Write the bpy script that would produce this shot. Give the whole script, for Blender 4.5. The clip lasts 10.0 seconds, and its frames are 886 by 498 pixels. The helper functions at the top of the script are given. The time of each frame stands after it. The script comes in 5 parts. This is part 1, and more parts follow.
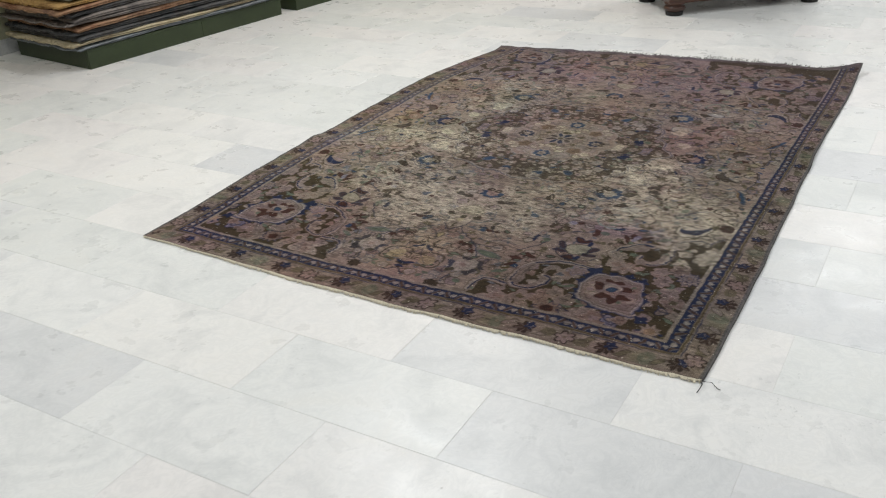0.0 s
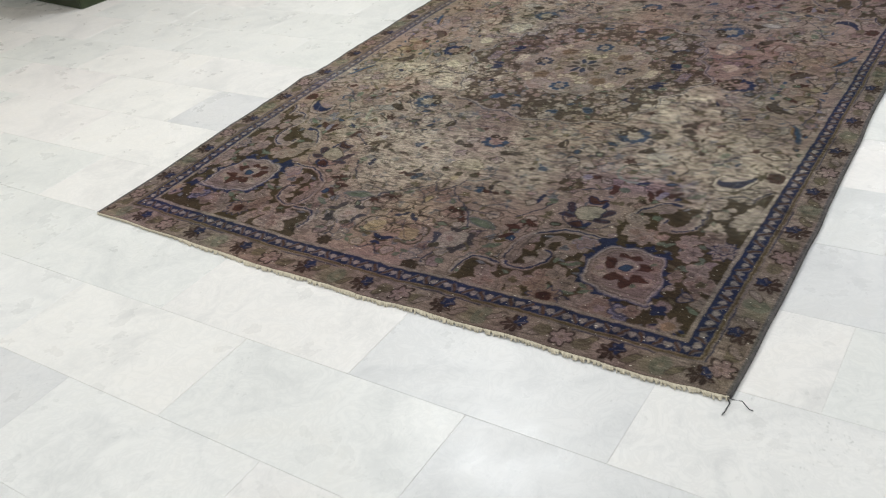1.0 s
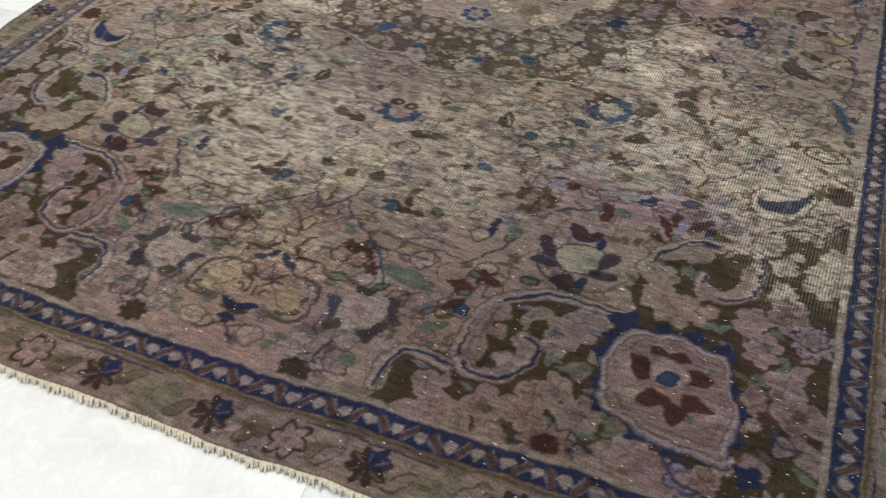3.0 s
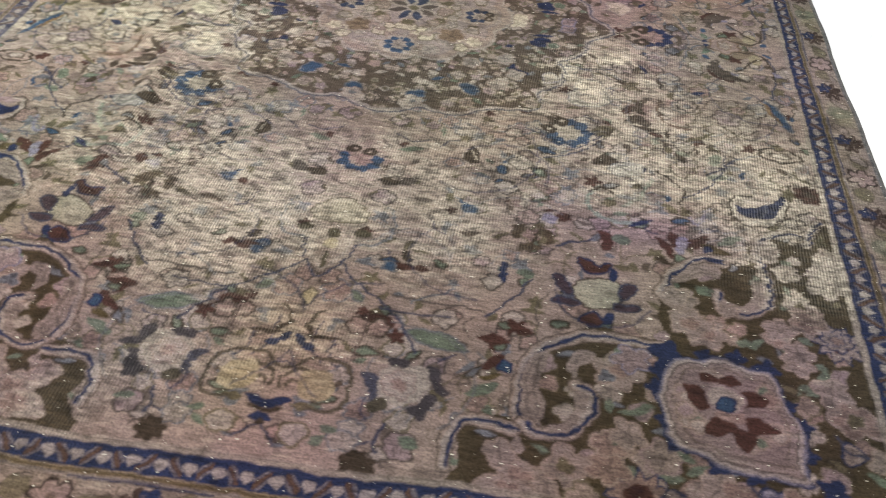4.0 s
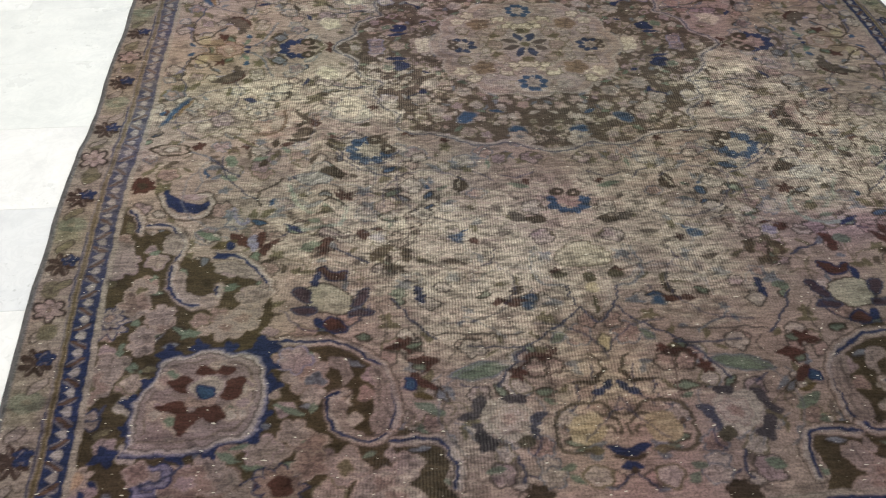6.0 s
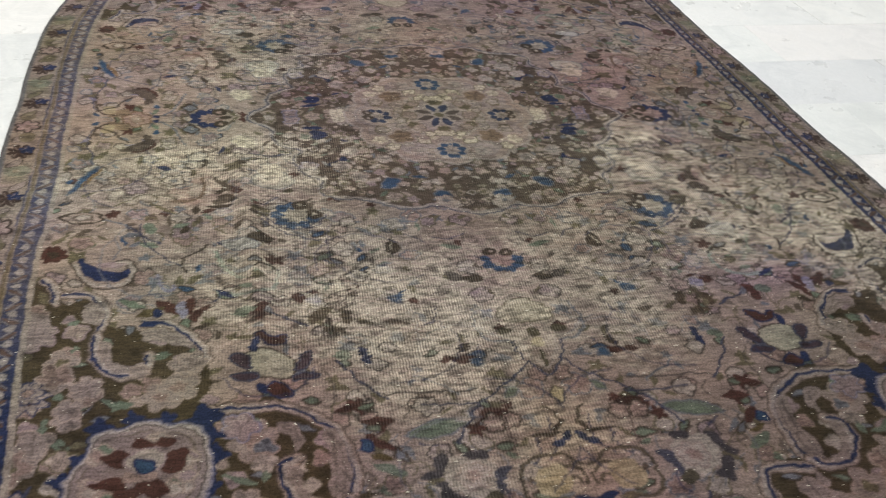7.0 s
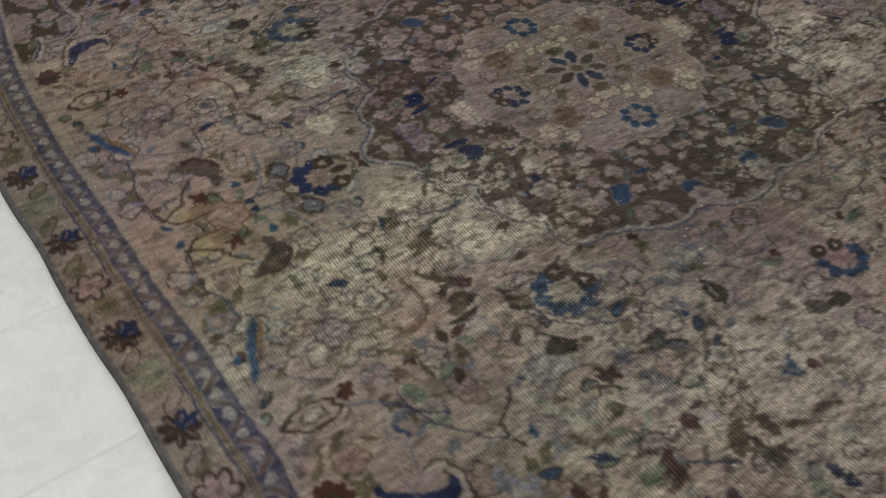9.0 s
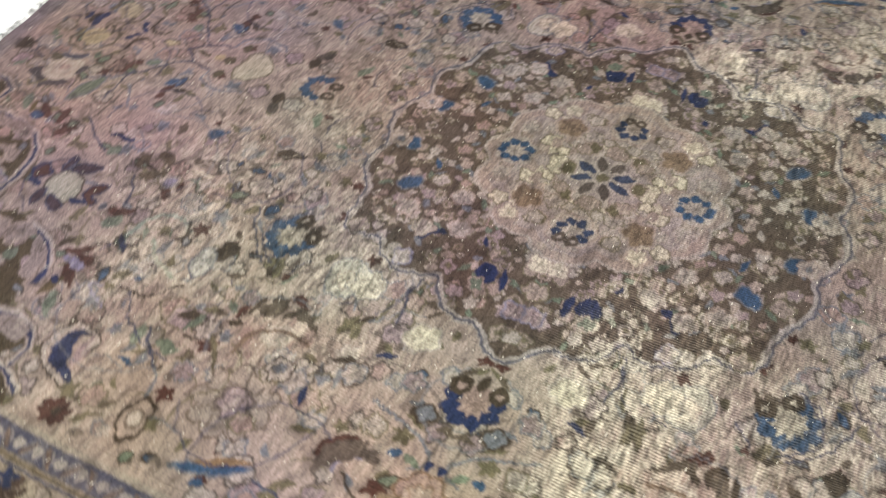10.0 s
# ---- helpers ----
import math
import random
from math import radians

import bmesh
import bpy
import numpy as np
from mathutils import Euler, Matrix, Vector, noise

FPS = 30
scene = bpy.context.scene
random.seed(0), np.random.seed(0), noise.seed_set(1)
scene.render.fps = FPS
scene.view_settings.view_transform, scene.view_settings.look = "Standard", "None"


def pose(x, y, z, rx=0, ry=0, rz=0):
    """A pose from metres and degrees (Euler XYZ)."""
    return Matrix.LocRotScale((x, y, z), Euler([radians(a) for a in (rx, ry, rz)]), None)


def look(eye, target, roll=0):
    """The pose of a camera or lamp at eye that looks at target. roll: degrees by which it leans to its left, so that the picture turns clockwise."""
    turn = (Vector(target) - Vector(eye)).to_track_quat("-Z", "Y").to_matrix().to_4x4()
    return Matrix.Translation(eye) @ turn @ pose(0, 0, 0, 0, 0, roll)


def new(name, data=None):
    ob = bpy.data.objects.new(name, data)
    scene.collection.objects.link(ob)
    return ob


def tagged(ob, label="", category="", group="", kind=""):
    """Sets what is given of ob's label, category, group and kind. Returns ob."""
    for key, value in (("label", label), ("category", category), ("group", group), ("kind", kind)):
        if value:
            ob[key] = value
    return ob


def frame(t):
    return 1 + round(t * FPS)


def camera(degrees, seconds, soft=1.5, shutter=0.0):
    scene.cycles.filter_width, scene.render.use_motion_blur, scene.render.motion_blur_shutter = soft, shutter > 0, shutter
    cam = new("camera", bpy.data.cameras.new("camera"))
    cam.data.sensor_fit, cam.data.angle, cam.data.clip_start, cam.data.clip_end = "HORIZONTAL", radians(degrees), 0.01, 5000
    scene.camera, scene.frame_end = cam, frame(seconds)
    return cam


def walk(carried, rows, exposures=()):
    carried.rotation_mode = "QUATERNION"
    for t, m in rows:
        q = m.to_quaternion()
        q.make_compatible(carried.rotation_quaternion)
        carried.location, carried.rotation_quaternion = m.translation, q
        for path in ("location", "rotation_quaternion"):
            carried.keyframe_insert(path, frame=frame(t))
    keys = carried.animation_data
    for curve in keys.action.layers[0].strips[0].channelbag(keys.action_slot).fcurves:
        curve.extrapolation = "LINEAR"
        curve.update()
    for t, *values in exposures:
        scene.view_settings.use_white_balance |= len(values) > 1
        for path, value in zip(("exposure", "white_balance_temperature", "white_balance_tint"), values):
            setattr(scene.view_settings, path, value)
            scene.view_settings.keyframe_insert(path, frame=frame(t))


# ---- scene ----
cam = camera(52.4, 10.0, 1.1, 0.3)
PATH = [
    (0, (1.579, -1.858, 1.373), (0.584, -0.381, 0.464), -3.4),
    (0.5, (1.561, -1.557, 1.296), (0.549, -0.113, 0.351), -4.6),
    (1, (1.517, -1.285, 1.287), (0.424, 0.001, 0.214), -9.1),
    (1.5, (1.32, -1.079, 1.227), (0.332, 0.227, 0.079), -5.3),
    (2, (1.154, -0.918, 1.167), (0.249, 0.389, -0.047), -4.7),
    (2.5, (0.954, -0.702, 1.092), (0.148, 0.604, -0.19), -3.2),
    (3, (0.743, -0.547, 1.038), (0.115, 0.8, -0.301), -0.4),
    (3.2, (0.661, -0.533, 1.023), (0.136, 0.851, -0.322), 1.1),
    (4.3, (0.254, -0.541, 1.07), (0.086, 0.934, -0.271), 1.8),
    (4.5, (0.16, -0.516, 1.051), (0.002, 0.95, -0.3), 0.6),
    (5, (-0.04, -0.478, 1.059), (-0.176, 0.966, -0.319), -2.1),
    (5.5, (-0.165, -0.515, 1.117), (-0.219, 0.954, -0.24), -1.4),
    (5.7, (-0.222, -0.54, 1.154), (-0.226, 0.932, -0.2), -0.6),
    (6.8, (-0.433, -0.626, 1.132), (-0.178, 0.957, -0.063), 3.8),
    (7, (-0.449, -0.585, 1.075), (-0.094, 1.007, -0.082), 5.2),
    (7.5, (-0.577, -0.36, 1.021), (-0.128, 1.116, -0.251), 3.3),
    (8, (-0.711, -0.146, 0.998), (-0.144, 1.246, -0.321), 4.6),
    (8.5, (-0.932, 0.085, 1.068), (-0.281, 1.34, -0.346), 2.9),
    (9, (-1.061, 0.364, 1.055), (-0.325, 1.533, -0.391), -1.0),
    (9.5, (-1.175, 0.749, 1.136), (-0.308, 1.732, -0.375), -2.2),
    (10, (-1.323, 1.179, 1.197), (-0.116, 1.792, -0.276), 0.8),
]
EXPOSURES = [(0.0, -0.22), (1.0, -0.12), (2.0, 0.12), (2.5, 0.02), (3.0, 0.05), (4.5, 0.6), (5.0, 0.45), (5.5, 0.12), (7.0, 0.0), (7.5, 0.45), (8.0, 0.75), (8.5, -0.02), (9.0, -0.72), (9.5, -0.08), (10.0, 0.55)]
walk(cam, [(t, look(eye, target, roll)) for t, eye, target, roll in PATH], EXPOSURES)

LIGHTS = [(-1.6, -1.0, 0, 36), (1.2, -1.2, 0, 24), (-1.2, 2.0, 0, 46), (1.9, 2.2, 0, 27), (0.8, 6.2, 0, 52), (3.0, 5.6, 0, 24), (-1.9, 0.2, 1, 16), (-1.9, 3.8, 1, 30), (3.4, 0.0, 0, 20)]
TILE_X, TILE_Y = -0.345, -0.405

# ---- world and lights ----
world = bpy.data.worlds.new("world")
scene.world = world
world.use_nodes = True
world.node_tree.nodes["Background"].inputs[0].default_value = (1.0, 0.98, 0.95, 1)
world.node_tree.nodes["Background"].inputs[1].default_value = 0.12

FLOOR = -0.008
CEILING = 3.0


# ---- materials ----
def material(name, rough=0.8, spec=0.3):
    m = bpy.data.materials.new(name)
    m.use_nodes = True
    b = m.node_tree.nodes["Principled BSDF"]
    b.inputs["Roughness"].default_value = rough
    b.inputs["Specular IOR Level"].default_value = spec
    return m, m.node_tree, b


def node(tree, kind, **values):
    n = tree.nodes.new(kind)
    for key, value in values.items():
        n.inputs[key.replace("_", " ")].default_value = value
    return n


def ramp(tree, source, stops):
    r = tree.nodes.new("ShaderNodeValToRGB")
    el = r.color_ramp.elements
    while len(el) < len(stops):
        el.new(0.5)
    for e, (at, c) in zip(el, stops):
        e.position = at
        e.color = (*c, 1) if len(c) == 3 else c
    tree.links.new(source, r.inputs[0])
    return r.outputs[0]


def mix(tree, kind, fac, a, b):
    n = tree.nodes.new("ShaderNodeMix")
    n.data_type = "RGBA"
    n.blend_type = kind
    for socket, value in ((n.inputs[0], fac), (n.inputs[6], a), (n.inputs[7], b)):
        if isinstance(value, bpy.types.NodeSocket):
            tree.links.new(value, socket)
        elif isinstance(value, tuple):
            socket.default_value = (*value, 1)
        else:
            socket.default_value = value
    return n.outputs[2]


def noise_of(tree, scale, detail=4, rough=0.6, vector=None, stretch=None, distort=0.0):
    n = node(tree, "ShaderNodeTexNoise", Scale=scale, Detail=detail, Roughness=rough, Distortion=distort)
    if vector is None:
        vector = tree.nodes.new("ShaderNodeTexCoord").outputs["Object"]
    if stretch:
        k = tree.nodes.new("ShaderNodeMapping")
        k.inputs["Scale"].default_value = stretch
        tree.links.new(vector, k.inputs[0])
        vector = k.outputs[0]
    tree.links.new(vector, n.inputs["Vector"])
    return n.outputs["Fac"]


def bump(tree, bsdf, height, strength, distance):
    n = node(tree, "ShaderNodeBump", Strength=strength, Distance=distance)
    tree.links.new(height, n.inputs["Height"])
    tree.links.new(n.outputs[0], bsdf.inputs["Normal"])


def plain(name, dark, light, rough=0.8, spec=0.3, scale=6.0, grain=60.0, depth=0.002, stretch=None):
    """A surface between two tones, with clouds and fine grain."""
    m, t, b = material(name, rough, spec)
    big = noise_of(t, scale, 5, 0.6, stretch=stretch)
    fine = noise_of(t, grain, 3, 0.6, stretch=stretch)
    c = ramp(t, big, [(0.3, dark), (0.7, light)])
    c = mix(t, "MULTIPLY", 0.5, c, ramp(t, fine, [(0.3, (0.6, 0.6, 0.6)), (0.65, (1, 1, 1))]))
    t.links.new(c, b.inputs["Base Color"])
    bump(t, b, fine, 0.4, depth)
    return m


def marble():
    """White honed marble: each tile with its own tone, grey clouds, pits and specks."""
    m, t, b = material("white_marble", 0.3, 0.4)
    info = t.nodes.new("ShaderNodeObjectInfo")
    isle = t.nodes.new("ShaderNodeNewGeometry")
    rnd = t.nodes.new("ShaderNodeMath")
    rnd.operation = "ADD"
    t.links.new(info.outputs["Random"], rnd.inputs[0])
    t.links.new(isle.outputs["Random Per Island"], rnd.inputs[1])
    fr = t.nodes.new("ShaderNodeMath")
    fr.operation = "FRACT"
    t.links.new(rnd.outputs[0], fr.inputs[0])
    pos = isle.outputs["Position"]
    shift = t.nodes.new("ShaderNodeVectorMath")
    shift.operation = "ADD"
    scaled = t.nodes.new("ShaderNodeVectorMath")
    scaled.operation = "SCALE"
    scaled.inputs[0].default_value = (31, 17, 7)
    t.links.new(fr.outputs[0], scaled.inputs["Scale"])
    t.links.new(pos, shift.inputs[0])
    t.links.new(scaled.outputs[0], shift.inputs[1])
    v = shift.outputs[0]
    tone = ramp(t, fr.outputs[0], [(0.0, (0.67, 0.675, 0.685)), (0.2, (0.72, 0.73, 0.715)), (0.45, (0.765, 0.77, 0.76)), (0.7, (0.775, 0.755, 0.745)), (1.0, (0.795, 0.79, 0.77))])
    cloud = ramp(t, noise_of(t, 4.5, 6, 0.62, v, distort=1.2), [(0.28, (0.80, 0.81, 0.82)), (0.52, (1, 1, 1)), (0.8, (1.0, 0.985, 0.965))])
    c = mix(t, "MULTIPLY", 0.75, tone, cloud)
    veins = ramp(t, noise_of(t, 16, 5, 0.7, v, distort=2.0), [(0.42, (1, 1, 1)), (0.5, (0.9, 0.905, 0.91)), (0.58, (1, 1, 1))])
    c = mix(t, "MULTIPLY", 0.6, c, veins)
    patch = ramp(t, noise_of(t, 2.6, 3, 0.5, v), [(0.54, (0, 0, 0)), (0.70, (1, 1, 1))])
    pits = ramp(t, noise_of(t, 90, 3, 0.55, v), [(0.27, (0.72, 0.73, 0.72)), (0.38, (1, 1, 1))])
    c = mix(t, "MULTIPLY", patch, c, pits)
    specks = ramp(t, noise_of(t, 24, 2, 0.5, v), [(0.17, (0.55, 0.54, 0.52)), (0.20, (1, 1, 1))])
    c = mix(t, "MULTIPLY", 0.8, c, specks)
    t.links.new(c, b.inputs["Base Color"])
    r = ramp(t, noise_of(t, 9, 4, 0.6, v), [(0.3, (0.24, 0.24, 0.24)), (0.7, (0.42, 0.42, 0.42))])
    t.links.new(r, b.inputs["Roughness"])
    bump(t, b, noise_of(t, 12, 4, 0.6, v), 0.08, 0.002)
    return m


def pile():
    """Worn wool pile over cotton: dyed colour from the weave with sheen painted in, bare warp ridges where it is rubbed
    thin, fluff and lint.
    """
    m, t, b = material("worn_wool_pile", 0.92, 0.12)
    b.inputs["Sheen Weight"].default_value = 0.0
    b.inputs["Sheen Roughness"].default_value = 0.5
    dye_sheen = t.nodes.new("ShaderNodeVertexColor")
    dye_sheen.layer_name = "dye_sheen"
    wear = t.nodes.new("ShaderNodeAttribute")
    wear.attribute_name = "wear"
    xyz = t.nodes.new("ShaderNodeTexCoord").outputs["Object"]
    rows = noise_of(t, 1.0, 3, 0.65, xyz, (38, 210, 1))
    c = mix(t, "MULTIPLY", 0.75, dye_sheen.outputs["Color"], ramp(t, rows, [(0.3, (0.60, 0.59, 0.58)), (0.52, (1.0, 1.0, 1.0)), (0.75, (1.30, 1.28, 1.25))]))
    tuft = noise_of(t, 260, 2, 0.6, xyz)
    c = mix(t, "MULTIPLY", 0.7, c, ramp(t, tuft, [(0.32, (0.52, 0.51, 0.5)), (0.6, (1.18, 1.18, 1.16))]))
    wave = node(t, "ShaderNodeTexWave", Scale=60.0, Distortion=2.6, Detail=2.0, Detail_Scale=0.9)
    wave.bands_direction = "X"
    t.links.new(xyz, wave.inputs["Vector"])
    bare = t.nodes.new("ShaderNodeMath")
    bare.operation = "MULTIPLY"
    t.links.new(wear.outputs["Fac"], bare.inputs[0])
    t.links.new(ramp(t, noise_of(t, 1.0, 4, 0.7, xyz, (26, 60, 1)), [(0.34, (0, 0, 0)), (0.60, (1, 1, 1))]), bare.inputs[1])
    ridged = mix(t, "MIX", ramp(t, wave.outputs["Fac"], [(0.15, (0, 0, 0)), (0.75, (1, 1, 1))]), mix(t, "MULTIPLY", 1.0, c, (0.70, 0.68, 0.66)), mix(t, "ADD", 0.10, mix(t, "MULTIPLY", 1.0, c, (1.26, 1.26, 1.24)), (0.47, 0.43, 0.36)))
    c = mix(t, "MIX", bare.outputs[0], c, ridged)
    lint = t.nodes.new("ShaderNodeMath")
    lint.operation = "MULTIPLY"
    t.links.new(ramp(t, noise_of(t, 1.0, 2, 0.5, xyz, (70, 190, 1)), [(0.70, (0, 0, 0)), (0.735, (1, 1, 1))]), lint.inputs[0])
    lint.inputs[1].default_value = 0.7
    c = mix(t, "MIX", lint.outputs[0], c, (0.62, 0.57, 0.47))
    t.links.new(c, b.inputs["Base Color"])
    h = t.nodes.new("ShaderNodeMath")
    h.operation = "MULTIPLY_ADD"
    t.links.new(wave.outputs["Fac"], h.inputs[0])
    t.links.new(bare.outputs[0], h.inputs[1])
    t.links.new(tuft, h.inputs[2])
    bump(t, b, h.outputs[0], 0.5, 0.0025)
    return m


M_MARBLE = marble()
M_GROUT = plain("grey_grout", (0.70, 0.69, 0.68), (0.79, 0.78, 0.76), 0.9)
M_WALL = plain("painted_plaster", (0.30, 0.30, 0.20), (0.37, 0.36, 0.26), 0.85, 0.3, 1.5, 90, 0.001)
M_WHITE = plain("white_plaster", (0.74, 0.73, 0.70), (0.80, 0.79, 0.77), 0.9, 0.2, 1.2, 80, 0.001)
M_SKIRT = plain("grey_stone", (0.40, 0.41, 0.41), (0.52, 0.53, 0.52), 0.4, 0.4, 8, 60)
M_GREEN = plain("green_paint", (0.022, 0.034, 0.012), (0.036, 0.052, 0.020), 0.5, 0.4, 3, 40, 0.001, (1, 1, 1))
M_DARKWOOD = plain("dark_red_wood", (0.035, 0.014, 0.009), (0.09, 0.035, 0.02), 0.35, 0.5, 5, 30, 0.001, (1, 1, 6))
M_BLACK = plain("black_rubber", (0.012, 0.012, 0.012), (0.025, 0.024, 0.023), 0.6)
M_COTTON = plain("cotton_warp", (0.50, 0.45, 0.34), (0.70, 0.64, 0.51), 0.95, 0.1, 40, 400, 0.001)
M_CORD = plain("grey_wool_cord", (0.06, 0.06, 0.062), (0.13, 0.12, 0.115), 0.95, 0.1, 30, 300, 0.001)
M_THREAD = plain("black_thread", (0.01, 0.011, 0.016), (0.02, 0.02, 0.03), 0.9)
M_PILE = pile()


# ---- mesh helpers ----
def part(name, bm, mat, parent=None, label="", smooth=False):
    me = bpy.data.meshes.new(name)
    bm.to_mesh(me)
    bm.free()
    if smooth:
        me.polygons.foreach_set("use_smooth", [True] * len(me.polygons))
    if mat:
        me.materials.append(mat)
    ob = new(name, me)
    ob.parent = parent
    if label:
        ob["label"] = label
    return ob


def box(bm, lo, hi, bevel=0.0, m=None):
    made = bmesh.ops.create_cube(bm, size=1.0)["verts"]
    size = [b - a for a, b in zip(lo, hi)]
    mid = [(a + b) / 2 for a, b in zip(lo, hi)]
    for v in made:
        v.co = Vector([c + s * k for c, s, k in zip(mid, size, v.co)])
    if bevel:
        es = list({e for v in made for e in v.link_edges})
        made = bmesh.ops.bevel(bm, geom=es, offset=bevel, segments=2, affect="EDGES", profile=0.5)["verts"]
    if m is not None:
        bmesh.ops.transform(bm, matrix=m, verts=[v for v in bm.verts if v in set(made)] if bevel else made)
    return bm


def boxed(name, lo, hi, mat, parent=None, bevel=0.0, label=""):
    return part(name, box(bmesh.new(), lo, hi, bevel), mat, parent, label)


def holder(name, at=(0, 0, 0), turn=0.0):
    ob = new(name)
    ob.matrix_basis = pose(*at, 0, 0, turn)
    return ob


# ---- room ----
X0, X1, Y0, Y1 = -3.98, 4.6, -4.2, 7.2
tagged(boxed("wall_west", (X0 - 0.2, Y0, FLOOR), (X0, Y1, CEILING), M_WALL), "pale olive painted plaster wall behind the rug stacks", "wall", kind="structure")
tagged(boxed("wall_east", (X1, Y0, FLOOR), (X1 + 0.2, Y1, CEILING), M_WHITE), "plain white plaster wall of the showroom", "wall", kind="structure")
tagged(boxed("wall_north", (X0 - 0.2, Y1, FLOOR), (X1 + 0.2, Y1 + 0.2, CEILING), M_WHITE), "plain white plaster wall of the showroom", "wall", kind="structure")
tagged(boxed("wall_south", (X0 - 0.2, Y0 - 0.2, FLOOR), (X1 + 0.2, Y0, CEILING), M_WHITE), "plain white plaster wall of the showroom", "wall", kind="structure")
tagged(boxed("ceiling", (X0 - 0.2, Y0 - 0.2, CEILING), (X1 + 0.2, Y1 + 0.2, CEILING + 0.15), M_WHITE), "plain white plaster ceiling", "ceiling", kind="structure")
tagged(boxed("baseboard", (X0, Y0, FLOOR), (X0 + 0.015, Y1, 0.085), M_SKIRT, bevel=0.003), "grey stone skirting along the olive wall", "baseboard", kind="structure")


def glow(name, colour, strength):
    m, t, b = material(name, 0.5)
    b.inputs["Base Color"].default_value = (0.9, 0.9, 0.9, 1)
    b.inputs["Emission Color"].default_value = (*colour, 1)
    b.inputs["Emission Strength"].default_value = strength
    return m


COOL, WARM = (0.95, 0.98, 1.0), (1.0, 0.92, 0.82)
M_COOL, M_WARM = glow("cool_diffuser", COOL, 2.0), glow("warm_diffuser", WARM, 2.0)
M_FRAME = plain("white_metal", (0.7, 0.7, 0.7), (0.8, 0.8, 0.8), 0.4)


def ceiling_light(x, y, warm, watts, w=1.2, d=0.3):
    """A flat ceiling panel with its frame, its diffuser and its light."""
    top = holder("ceiling_light", (x, y, CEILING))
    bm = bmesh.new()
    for lo, hi in (((-w / 2 - 0.03, -d / 2 - 0.03, -0.05), (w / 2 + 0.03, -d / 2, 0)), ((-w / 2 - 0.03, d / 2, -0.05), (w / 2 + 0.03, d / 2 + 0.03, 0)),
                   ((-w / 2 - 0.03, -d / 2, -0.05), (-w / 2, d / 2, 0)), ((w / 2, -d / 2, -0.05), (w / 2 + 0.03, d / 2, 0))):
        box(bm, lo, hi)
    part("frame", bm, M_FRAME, top)
    part("diffuser", box(bmesh.new(), (-w / 2, -d / 2, -0.03), (w / 2, d / 2, -0.01)), M_WARM if warm else M_COOL, top, "glowing milky diffuser")
    data = bpy.data.lights.new("panel_light", "AREA")
    data.shape, data.size, data.size_y, data.energy, data.color = "RECTANGLE", w, d, watts, WARM if warm else COOL
    lamp = new("panel_light", data)
    lamp.matrix_basis = pose(x, y, CEILING - 0.06)
    return tagged(top, "white ceiling panel with a glowing " + ("warm" if warm else "cool white") + " diffuser", "ceiling light", "ceiling lights")


for lx, ly, warm, watts in LIGHTS:
    ceiling_light(lx, ly, warm, watts)

# ---- rug stacks on green platforms, along the west wall ----
EDGE = math.degrees(math.atan2(3.02 - 1.448, -2.977 + 3.10)) - 90


def platform(name, x, y, turn, length, depth):
    """Low painted timber platform: front boards, end board, top, feet."""
    top = holder(name, (x, y, FLOOR), turn)
    joint = 0.86 if length > 1.2 else length
    box_at = 0.0
    while box_at < length - 0.01:
        to = min(box_at + joint, length)
        boxed("front_board", (-0.022, box_at + 0.001, 0), (0, to - 0.001, 0.105), M_GREEN, top, 0.002)
        box_at = to
    boxed("end_board", (-depth, 0, 0), (-0.0225, 0.022, 0.105), M_GREEN, top, 0.002)
    boxed("end_board", (-depth, length - 0.022, 0), (-0.0225, length, 0.105), M_GREEN, top, 0.002)
    boxed("top_board", (-depth, 0, 0.105), (0, length, 0.118), M_GREEN, top, 0.002)
    return tagged(top, "low dark green painted wooden platform on the marble floor", "platform", "green platforms")


platform("platform", -3.085, 1.425, EDGE, 1.575, 0.78)
platform("platform", -2.935, 3.125, EDGE, 1.6, 0.78)


def wool(name, a, b, c):
    m, t, bs = material(name, 0.95, 0.1)
    big = noise_of(t, 1.0, 4, 0.6, None, (5, 9, 5))
    col = ramp(t, big, [(0.3, a), (0.5, b), (0.72, c)])
    fine = noise_of(t, 90, 3, 0.6)
    col = mix(t, "MULTIPLY", 0.6, col, ramp(t, fine, [(0.3, (0.6, 0.6, 0.6)), (0.65, (1.1, 1.1, 1.1))]))
    t.links.new(col, bs.inputs["Base Color"])
    bump(t, bs, fine, 0.6, 0.003)
    return m


